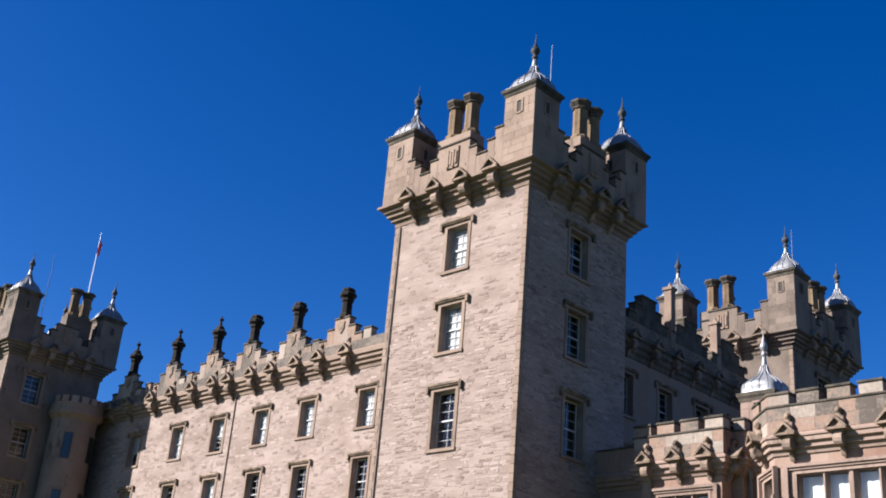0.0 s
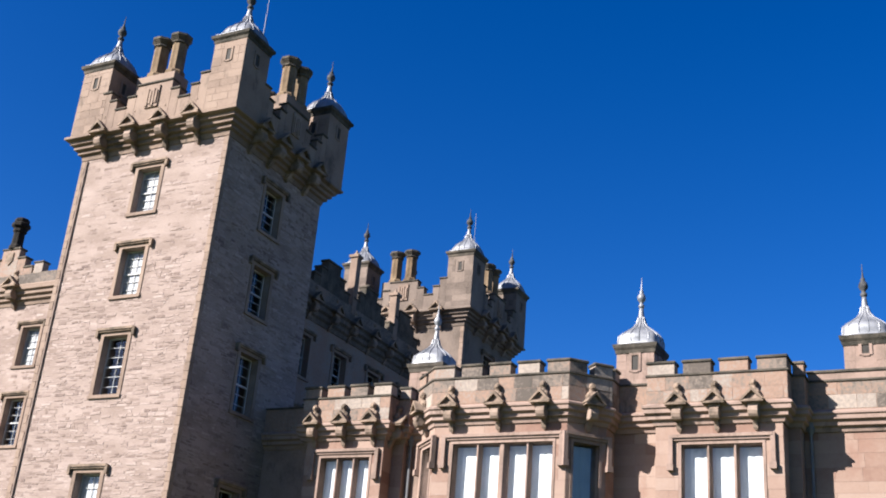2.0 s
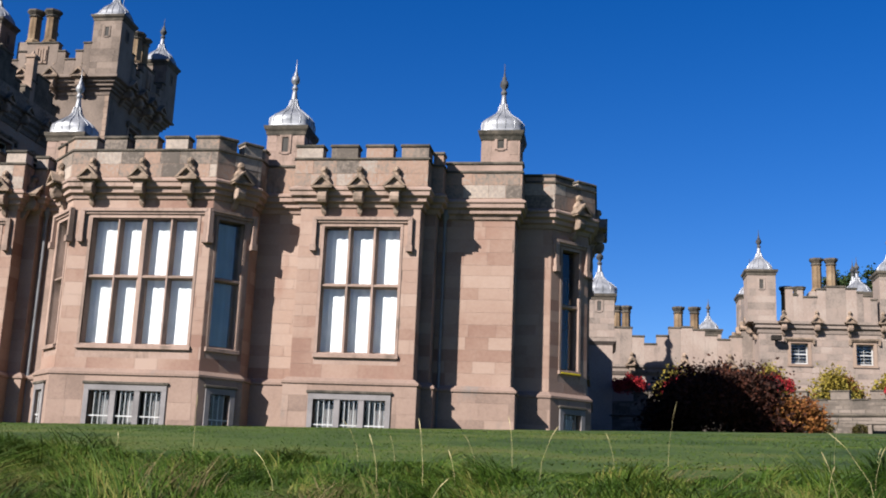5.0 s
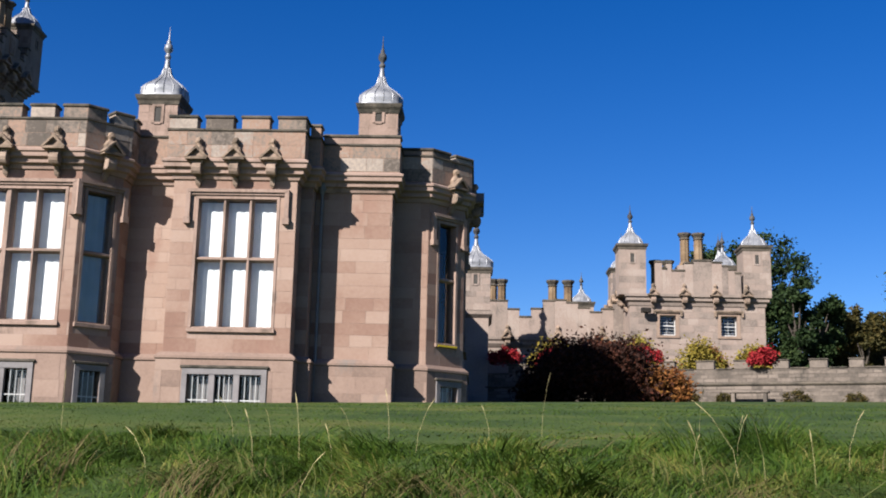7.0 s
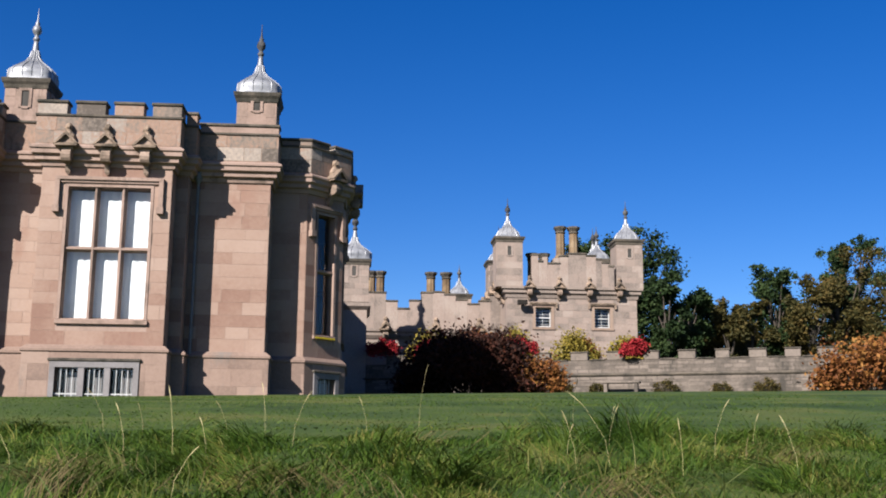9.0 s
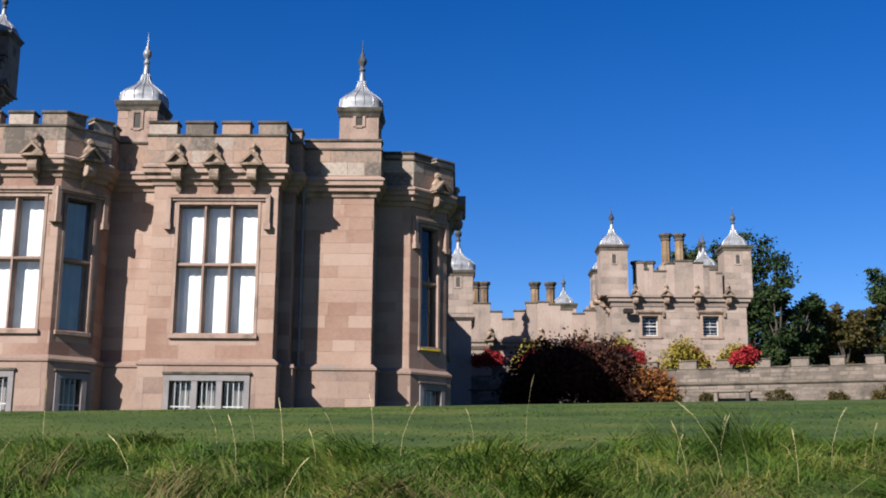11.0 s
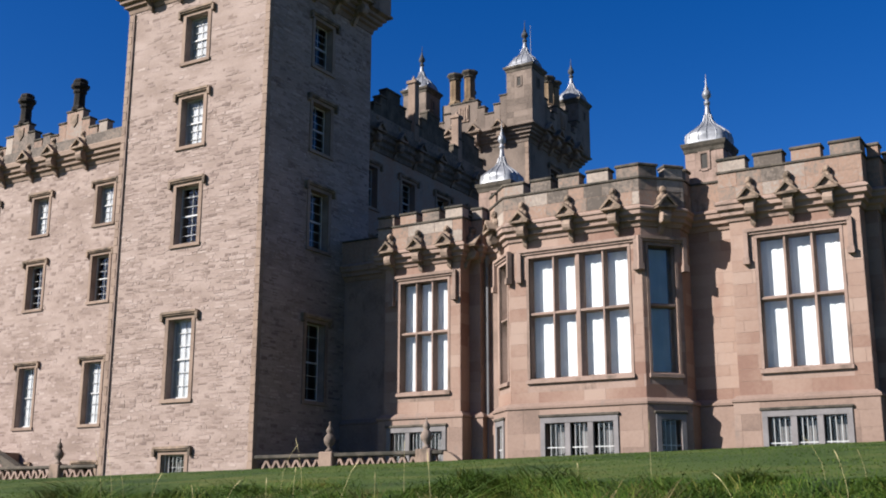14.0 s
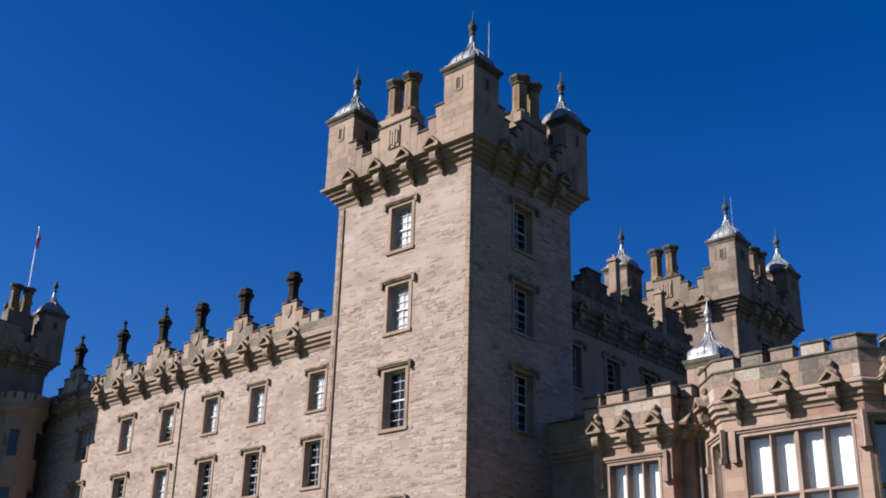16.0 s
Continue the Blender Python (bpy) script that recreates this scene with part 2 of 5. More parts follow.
def offset_path(pts, d, closed):
    """pts moved d to the right of the way along them (outwards for walls given left to right)."""
    out = []
    n = len(pts)
    for i, p in enumerate(pts):
        a = pts[(i - 1) % n] if (closed or i > 0) else None
        b = pts[(i + 1) % n] if (closed or i < n - 1) else None
        p = Vector(p)
        na = nb = None
        if a is not None:
            s = (p - Vector(a)).normalized()
            na = Vector((s.y, -s.x))
        if b is not None:
            s = (Vector(b) - p).normalized()
            nb = Vector((s.y, -s.x))
        na, nb = na or nb, nb or na
        m = na + nb
        m = m / max(0.3, m.dot(na)) if m.length > 1e-6 else na
        out.append(tuple(p + m * d))
    return out


def sweep(bm, pts, profile, closed=False):
    """profile (out, z) from the bottom outwards and up; swept along pts with mitres."""
    loops = [[(*q, z) for q in offset_path(pts, d, closed)] for d, z in profile]
    cols = [[bm.verts.new(l[i]) for l in loops] for i in range(len(pts))]
    n, k = len(pts), len(profile)
    for i in range(n if closed else n - 1):
        a, b = cols[i], cols[(i + 1) % n]
        for j in range(k):
            bm.faces.new((a[j], b[j], b[(j + 1) % k], a[(j + 1) % k]))
    if not closed:
        bm.faces.new(cols[0])
        bm.faces.new(cols[-1][::-1])


def band(pts, profile, closed=False):
    bm = bmesh.new()
    sweep(bm, pts, profile, closed)
    bmesh.ops.recalc_face_normals(bm, faces=bm.faces[:])
    return bm


def wall(p0, p1, z0, z1, thick, holes=()):
    """A wall from p0 to p1 (left to right from outside) with holes (s0, s1, z0, z1) right through it."""
    bm = bmesh.new()
    p0, p1 = Vector(p0), Vector(p1)
    L = (p1 - p0).length
    s = (p1 - p0) / L
    n = Vector((s.y, -s.x))
    ss = sorted({0.0, L, *[h[0] for h in holes], *[h[1] for h in holes]})
    zs = sorted({z0, z1, *[h[2] for h in holes], *[h[3] for h in holes]})
    def solid(i, j):
        if not (0 <= i < len(ss) - 1 and 0 <= j < len(zs) - 1):
            return False
        a, b = (ss[i] + ss[i + 1]) / 2, (zs[j] + zs[j + 1]) / 2
        return not any(h[0] < a < h[1] and h[2] < b < h[3] for h in holes)
    def P(a, z, d):
        q = p0 + s * a - n * d
        return bm.verts.new((q.x, q.y, z))
    for i in range(len(ss) - 1):
        for j in range(len(zs) - 1):
            if not solid(i, j):
                continue
            a0, a1, b0, b1 = ss[i], ss[i + 1], zs[j], zs[j + 1]
            bm.faces.new((P(a0, b0, 0), P(a1, b0, 0), P(a1, b1, 0), P(a0, b1, 0)))
            bm.faces.new((P(a1, b0, thick), P(a0, b0, thick), P(a0, b1, thick), P(a1, b1, thick)))
            if not solid(i - 1, j):
                bm.faces.new((P(a0, b0, thick), P(a0, b0, 0), P(a0, b1, 0), P(a0, b1, thick)))
            if not solid(i + 1, j):
                bm.faces.new((P(a1, b0, 0), P(a1, b0, thick), P(a1, b1, thick), P(a1, b1, 0)))
            if not solid(i, j - 1):
                bm.faces.new((P(a0, b0, thick), P(a1, b0, thick), P(a1, b0, 0), P(a0, b0, 0)))
            if not solid(i, j + 1):
                bm.faces.new((P(a0, b1, 0), P(a1, b1, 0), P(a1, b1, thick), P(a0, b1, thick)))
    bmesh.ops.remove_doubles(bm, verts=bm.verts[:], dist=0.0005)
    return bm


def stones(p0, p1, z0, z1, holes, rng, course=(0.055, 0.145), length=(0.14, 0.55), gap=0.01, proud=(0.0, 0.016), jit=0.026, skip=0.28, bev=0.012):
    """Stones laid on a wall face, course by course: lists of (verts, faces), each a raised block."""
    p0, p1 = Vector(p0), Vector(p1)
    L = (p1 - p0).length
    s = (p1 - p0) / L
    n = Vector((s.y, -s.x))
    out = []
    z = z0
    while z < z1 - 0.03:
        h = min(rng.uniform(*course), z1 - z)
        if z1 - z - h < course[0] * 0.6:
            h = z1 - z
        a = -rng.uniform(0, length[0])
        while a < L - 0.01:
            w = rng.uniform(*length)
            b = min(a + w, L)
            a0 = max(a, 0.0)
            a = b
            pieces = [(a0, b)]
            for h0, h1, g0, g1 in holes:
                if g0 < z + h - 0.03 and g1 > z + 0.03:
                    pieces = [q for u0, u1 in pieces for q in ((u0, min(u1, h0)), (max(u0, h1), u1)) if q[1] - q[0] > 0.06]
            for u0, u1 in pieces:
                if u1 - u0 < 0.07 or rng.random() < skip:
                    continue
                d = rng.uniform(*proud)
                j = lambda: rng.uniform(-jit, jit)
                hz0, hz1 = z + gap / 2, z + h - gap / 2
                c = [(u0 + gap / 2 + abs(j()), hz0 + j()), (u1 - gap / 2 - abs(j()), hz0 + j()), (u1 - gap / 2 - abs(j()), hz1 + j()), (u0 + gap / 2 + abs(j()), hz1 + j())]
                mu, mz = sum(q[0] for q in c) / 4, sum(q[1] for q in c) / 4
                V = []
                for dd, sh in ((-0.03, 0.0), (d, bev)):
                    for x, zz in c:
                        x2 = x + sh * (1 if x < mu else -1)
                        z2 = zz + sh * (1 if zz < mz else -1)
                        q = p0 + s * x2 + n * dd
                        V.append((q.x, q.y, z2))
                out.append((V, [(4, 5, 6, 7), (0, 1, 5, 4), (1, 2, 6, 5), (2, 3, 7, 6), (3, 0, 4, 7)]))
        z += h
    return out


def lay(blocks, name, mat, parent, limit=0, label=""):
    """The first `limit` blocks as pieces of their own, the rest joined."""
    for V, F in blocks[:limit]:
        me = bpy.data.meshes.new(name)
        me.from_pydata(V, [], F)
        me.materials.append(mat)
        ob = new(name, me)
        ob.parent = parent
    rest = blocks[limit:]
    if rest:
        V, F = [], []
        for v, f in rest:
            k = len(V)
            V += v
            F += [tuple(i + k for i in q) for q in f]
        me = bpy.data.meshes.new(name + "work")
        me.from_pydata(V, [], F)
        me.materials.append(mat)
        ob = new(name + "work", me)
        ob.parent = parent
        tagged(ob, label, kind="stuff")


def superring(r, z, q, n=32):
    """A ring between a circle (q = 0) and a square (q = 1) of half-width r."""
    pts = []
    for i in range(n):
        a = 2 * math.pi * (i + 0.5) / n
        c, s = math.cos(a), math.sin(a)
        k = (1 - q) + q / max(abs(c), abs(s))
        pts.append((r * k * c, r * k * s, z))
    return pts


# ---------------------------------------------------------------- repeated pieces of the house
def dome_meshes(full=0.0):
    """Ogee lead dome; full swells its shoulders."""
    bm = bmesh.new()
    prof = [(0.86, 0.0, 1.0), (0.86, 0.04, 1.0), (0.78, 0.08, 0.8), (0.76, 0.2, 0.65), (0.71, 0.34, 0.45), (0.6, 0.48, 0.35), (0.46, 0.6, 0.25), (0.31, 0.73, 0.15), (0.21, 0.87, 0.05), (0.14, 1.08, 0.0), (0.1, 1.3, 0.0), (0.085, 1.45, 0.0)]
    prof = [(r + full * max(0.0, 1 - abs(z - 0.34) / 0.44) * (z > 0.05), z, q) for r, z, q in prof]
    ring_loft(bm, [superring(r, z, q) for r, z, q in prof])
    dome = mesh_of(bm, "dome", LEAD, True)
    rolls = []
    for k in range(16):
        bm = bmesh.new()
        a = 2 * math.pi * (k + 0.5) / 16
        c, s = math.cos(a), math.sin(a)
        rs = []
        for r, z, q in prof[2:10]:
            kk = r * ((1 - q) + q / max(abs(c), abs(s)))
            t = 0.02
            rs.append([(c * kk - s * t, s * kk + c * t, z), (c * (kk + 0.025), s * (kk + 0.025), z + 0.015), (c * kk + s * t, s * kk - c * t, z)])
        ring_loft(bm, rs)
        bmesh.ops.recalc_face_normals(bm, faces=bm.faces[:])
        rolls.append(mesh_of(bm, "lead_roll", LEAD))
    bm = bmesh.new()
    lathe(bm, [(0.085, 1.4), (0.13, 1.47), (0.13, 1.52), (0.08, 1.56), (0.085, 1.62), (0.17, 1.70), (0.185, 1.78), (0.15, 1.88), (0.07, 1.95), (0.10, 1.99), (0.05, 2.05), (0.025, 2.2), (0.01, 2.5)], 14)
    fin = mesh_of(bm, "finial", DARKLEAD, True)
    pale = fin.copy()
    pale.materials[0] = LEAD
    return dome, rolls, fin, pale


DOME, ROLLS, FINIAL, PALE_FINIAL = dome_meshes()
FULL_DOME, FULL_ROLLS = dome_meshes(0.19)[:2]


def turret(parent, cx, cy, z0, z1, half, mat, eave=0.13, scale=1.0, slit_faces=("s", "e"), pale=False, tall=1.0, swell=False):
    """Square bartizan: body with eaves course, lead dome and finial. z1: the eaves."""
    bm = bmesh.new()
    box(bm, cx - half, cx + half, cy - half, cy + half, z0, z1 - 0.32)
    body = part("turret", bm, mat, parent, "square stone corner turret with lead dome")
    lay(stones((cx - half, cy - half), (cx + half, cy - half), z0 + 0.02, z1 - 0.32, [(half - 0.3, half + 0.3, z0 + (z1 - z0) * 0.72 - 0.4, z0 + (z1 - z0) * 0.72 + 0.42)], rng, (0.3, 0.42), (0.4, 0.9), 0.006, (0.004, 0.01), 0.0, 0.0, 0.004), "turret_block", mat, body, 0, "ashlar facing of the turret")
    sq = [(cx - half, cy - half), (cx + half, cy - half), (cx + half, cy + half), (cx - half, cy + half)]
    part("eaves_course", band(sq, [(-0.02, z1 - 0.32), (0.03, z1 - 0.32), (0.05, z1 - 0.2), (eave - 0.02, z1 - 0.12), (eave, z1 - 0.02), (eave, z1), (-0.02, z1)], True), COPING, body)
    zs = z0 + (z1 - z0) * 0.72
    w = 0.11
    # Slits are dark plates on the solid face, coloured as the shade inside.
    for f in slit_faces:
        bm = bmesh.new()
        fr = bmesh.new()
        if f == "s":
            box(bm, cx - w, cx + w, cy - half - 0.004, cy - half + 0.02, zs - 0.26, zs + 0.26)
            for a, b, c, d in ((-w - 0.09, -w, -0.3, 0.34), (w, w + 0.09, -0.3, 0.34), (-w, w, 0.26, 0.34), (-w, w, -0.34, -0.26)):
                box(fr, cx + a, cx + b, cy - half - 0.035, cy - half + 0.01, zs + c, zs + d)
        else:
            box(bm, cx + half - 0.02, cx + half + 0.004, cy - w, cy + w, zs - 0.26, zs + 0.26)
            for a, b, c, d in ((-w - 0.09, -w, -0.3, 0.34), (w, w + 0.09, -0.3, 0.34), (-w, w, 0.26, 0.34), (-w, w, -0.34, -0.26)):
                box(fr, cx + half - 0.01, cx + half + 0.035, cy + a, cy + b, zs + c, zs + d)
        part("slit", bm, DARKROOM, body, "narrow slit, its inner shade painted dark")
        part("slit_frame", fr, mat, body)
    m = Matrix.Translation((cx, cy, z1)) @ Matrix.Diagonal((scale * (half + eave - 0.03) / 0.86,) * 2 + (scale * tall, 1))
    part("dome", FULL_DOME if swell else DOME, LEAD, body, "pale grey lead ogee dome", m)
    for me in (FULL_ROLLS if swell else ROLLS):
        part("lead_roll", me, LEAD, body, "", m)
    part("finial", PALE_FINIAL if pale else FINIAL, DARKLEAD, body, "pale lead ball finial with spike" if pale else "dark ball finial with spike", m)
    return body


def fluted(bm, profile, flute=0.88, n=16):
    """Eight engaged rolls round a shaft: a lathe whose radius steps in at every second corner."""
    ring_loft(bm, [[((r if i % 2 else r * flute) * math.cos(2 * math.pi * (i + 0.5) / n), (r if i % 2 else r * flute) * math.sin(2 * math.pi * (i + 0.5) / n), z) for i in range(n)] for r, z in profile])


def stack_meshes(h, r=0.27):
    bm = bmesh.new()
    lathe(bm, [(r * 1.35, 0), (r * 1.35, 0.16), (r * 1.12, 0.26)], 8, turn=math.pi / 8)
    fluted(bm, [(r * 1.08, 0.25), (r * 1.0, 0.34), (r * 0.97, h - 0.4)])
    cap = bmesh.new()
    lathe(cap, [(r * 0.96, h - 0.42), (r * 1.16, h - 0.38), (r * 1.16, h - 0.32), (r * 1.0, h - 0.28), (r * 1.38, h - 0.14), (r * 1.5, h - 0.1), (r * 1.5, h), (r * 0.8, h), (r * 0.8, h - 0.25)], 8, turn=math.pi / 8)
    return mesh_of(bm, "chimney_shaft", BROWNISH), mesh_of(cap, "chimney_cap", COPING)


STOUT, SLIM = stack_meshes(2.0, 0.33), stack_meshes(2.0, 0.27)


def chimney(parent, x, y, z, kind=STOUT):
    sh = part("chimney_shaft", kind[0], BROWNISH, parent, "fluted stone chimney shaft", pose(x, y, z))
    part("chimney_cap", kind[1], COPING, sh, "dark moulded cap")


def bracket_meshes():
    """Carved bracket facing -y, z = 0 at the cornice foot: tail, scroll block, open gable and worn bust above."""
    bm = bmesh.new()
    ring_loft(bm, [[(-w, 0.05, z), (w, 0.05, z), (w, -o, z), (-w, -o, z)][::-1] for w, o, z in ((0.03, 0.08, -0.46), (0.08, 0.14, -0.38), (0.09, 0.2, -0.24), (0.06, 0.24, -0.16), (0.08, 0.3, -0.1))])
    secs = []
    for x, k in ((-0.17, 0.82), (-0.15, 1.0), (0.15, 1.0), (0.17, 0.82)):
        secs.append([(x, -0.4 + 0.2 * k * math.cos(a), 0.1 + 0.22 * k * math.sin(a)) for a in [2 * math.pi * i / 12 for i in range(12)]])
    ring_loft(bm, secs)
    box(bm, -0.12, 0.12, -0.32, 0.05, -0.1, 0.34)
    box(bm, -0.2, 0.2, -0.52, 0.05, 0.26, 0.37)
    for q in bm.verts:
        q.co += noise.noise_vector(q.co * 7) * 0.025
    bmesh.ops.recalc_face_normals(bm, faces=bm.faces[:])
    corbel = mesh_of(bm, "carved_bracket", WEATHERED)
    bm = bmesh.new()
    box(bm, -0.36, 0.36, -0.68, 0.02, 0.37, 0.45)
    for sx in (-1, 1):
        q = [(sx * 0.4, 0.43), (sx * 0.31, 0.43), (0.0, 0.74), (0.0, 0.86)]
        ring_loft(bm, [[(x, -0.7, z) for x, z in q], [(x, -0.1, z) for x, z in q]])
    for q in bm.verts:
        q.co += noise.noise_vector(q.co * 5) * 0.02
    bmesh.ops.recalc_face_normals(bm, faces=bm.faces[:])
    gable = mesh_of(bm, "gable", CARVED)
    bm = bmesh.new()
    q = [(-0.32, 0.44), (0.32, 0.44), (0.0, 0.75)]
    ring_loft(bm, [[(x, -0.57, z) for x, z in q], [(x, -0.15, z) for x, z in q]])
    bmesh.ops.recalc_face_normals(bm, faces=bm.faces[:])
    tymp = mesh_of(bm, "tympanum", WEATHERED)
    bm = bmesh.new()
    ring_loft(bm, [[(rx * math.cos(a), -0.3 - fo + ry * math.sin(a), z) for a in [2 * math.pi * i / 10 for i in range(10)]] for rx, ry, fo, z in ((0.2, 0.14, 0.0, 0.6), (0.22, 0.15, 0.0, 0.76), (0.16, 0.13, 0.0, 0.88), (0.1, 0.1, 0.02, 0.93), (0.1, 0.1, 0.03, 0.97), (0.12, 0.12, 0.05, 1.03), (0.125, 0.13, 0.05, 1.1), (0.1, 0.11, 0.04, 1.17), (0.04, 0.05, 0.03, 1.22))])
    for q in bm.verts:
        q.co += noise.noise_vector(q.co * 9) * 0.03
    bmesh.ops.recalc_face_normals(bm, faces=bm.faces[:])
    return corbel, gable, tymp, mesh_of(bm, "bust", CARVED)


CORBEL, GABLE, TYMPANUM, BUST = bracket_meshes()


def bracket(parent, m, label="carved gabled bracket"):
    ob = part("carved_bracket", CORBEL, WEATHERED, parent, label, m)
    part("gable", GABLE, CARVED, ob)
    part("tympanum", TYMPANUM, WEATHERED, ob)
    part("bust", BUST, CARVED, ob)


def turn_to(x, y, z, nx, ny):
    """Pose of a piece made facing -y, set at x, y, z facing (nx, ny)."""
    return pose(x, y, z, 0, 0, math.degrees(math.atan2(nx, -ny)))


def sash_meshes(w, h, bars=(2, 3)):
    """Two-sash window in a w x h opening: origin at the sill's middle, in the wall's outer face."""
    y = 0.3
    fr = bmesh.new()
    t = 0.05
    for a in ((-w / 2, -w / 2 + t, y, y + 0.1, 0, h), (w / 2 - t, w / 2, y, y + 0.1, 0, h), (-w / 2 + t, w / 2 - t, y, y + 0.1, 0, 0.09), (-w / 2 + t, w / 2 - t, y, y + 0.1, h - t, h)):
        box(fr, *a)
    box(fr, -w / 2 + t, w / 2 - t, y - 0.01, y + 0.08, h / 2 - 0.03, h / 2 + 0.03)
    bar = bmesh.new()
    for i in range(1, bars[0]):
        x = -w / 2 + t + (w - 2 * t) * i / bars[0]
        box(bar, x - 0.008, x + 0.008, y + 0.012, y + 0.05, 0.09, h - t)
    for half in (0, 1):
        for i in range(1, bars[1]):
            z = half * h / 2 + h / 2 * i / bars[1]
            box(bar, -w / 2 + t, w / 2 - t, y + 0.014, y + 0.048, z - 0.009, z + 0.009)
    gl = sheet(-w / 2 + t, w / 2 - t, y + 0.03, 0.05, h - 0.03)
    return mesh_of(fr, "sash_frame", SASH), mesh_of(bar, "glazing_bar", SASH), mesh_of(gl, "pane", GLASS)


def surround_meshes(w, h):
    """Flat stone margin and hood mould with dropped ends for a w x h opening."""
    su = bmesh.new()
    m = 0.17
    for a in ((-w / 2 - m, -w / 2, -0.035, 0.02, -0.02, h), (w / 2, w / 2 + m, -0.035, 0.02, -0.02, h), (-w / 2 - m, w / 2 + m, -0.035, 0.02, h, h + 0.2)):
        box(su, *a)
    ho = bmesh.new()
    e = w / 2 + 0.3
    box(ho, -e, e, -0.17, 0.02, h + 0.2, h + 0.29)
    box(ho, -e, e, -0.12, 0.02, h + 0.14, h + 0.2)
    for s in (-1, 1):
        box(ho, s * e - 0.06, s * e + 0.06, -0.15, 0.02, h - 0.06, h + 0.26)
    si = bmesh.new()
    box(si, -w / 2 - m - 0.03, w / 2 + m + 0.03, -0.08, 0.36, -0.15, -0.02)
    return mesh_of(su, "surround", DRESSED), mesh_of(ho, "hood_mould", CARVED), mesh_of(si, "sill", DRESSED)


WIN_CACHE = {}


def sash_window(parent, m, w, h, drape="none", hood=True):
    """A window set at the pose m in parent's space: surround > frame, bars, pane, hood, sill, drape."""
    key = (round(w, 2), round(h, 2))
    if key not in WIN_CACHE:
        WIN_CACHE[key] = (*sash_meshes(w, h), *surround_meshes(w, h))
    fr, bar, gl, su, ho, si = WIN_CACHE[key]
    win = part("window", su, DRESSED, parent, "stone-framed white sash window", m)
    part("sash_frame", fr, SASH, win)
    part("glazing_bar", bar, SASH, win)
    part("pane", gl, GLASS, win)
    part("sill", si, DRESSED, win)
    if hood:
        part("hood_mould", ho, CARVED, win, "dark weathered hood mould")
    if drape != "none":
        bm = bmesh.new()
        lo, hi = {"full": (0.08, h - 0.06), "half": (h * 0.42, h - 0.06), "low": (0.08, h * 0.5)}[drape]
        n = 14
        for i in range(n):
            x0, x1 = -w / 2 + 0.04 + (w - 0.08) * i / n, -w / 2 + 0.04 + (w - 0.08) * (i + 1) / n
            y0, y1 = 0.362 + 0.012 * (i % 2), 0.362 + 0.012 * ((i + 1) % 2)
            v = [bm.verts.new(p) for p in ((x0, y0, lo), (x1, y1, lo), (x1, y1, hi), (x0, y0, hi))]
            bm.faces.new(v)
        part("curtain", bm, CURTAIN, win, "pale hanging curtain")
    return win


def merlons(parent, pts, z0, z1, thick, width, gap, mat, name="merlon"):
    """Merlons with weathered copings along a path; crenel floors get a coping too."""
    for p, q in zip(pts, pts[1:]):
        p, q = Vector(p), Vector(q)
        L = (q - p).length
        s = (q - p) / L
        n = max(1, round((L + gap) / (width + gap)))
        w = (L - gap * (n - 1)) / n
        for i in range(n):
            a = i * (w + gap)
            c = p + s * (a + w / 2)
            m = turn_to(c.x, c.y, 0, s.y, -s.x)
            bm = boxed(-w / 2, w / 2, 0, thick, z0, z1 - 0.07, bevel=0.012)
            ob = part(name, bm, mat, parent, "", m)
            bm = boxed(-w / 2 - 0.04, w / 2 + 0.04, -0.05, thick + 0.05, z1 - 0.07, z1 + 0.03, bevel=0.025)
            part("coping", bm, COPING, ob)




# ---------------------------------------------------------------- corner towers
TW, TD = 7.57, 6.75            # width and depth of a tower
T_FOOT, T_CORB, T_TOP = -1.0, 20.4, 21.12
WX = 1.17                       # window opening width
T_WINS = ((17.33, 1.95), (13.8, 1.97), (9.86, 2.3), (3.98, 2.97), (0.6, 1.35))


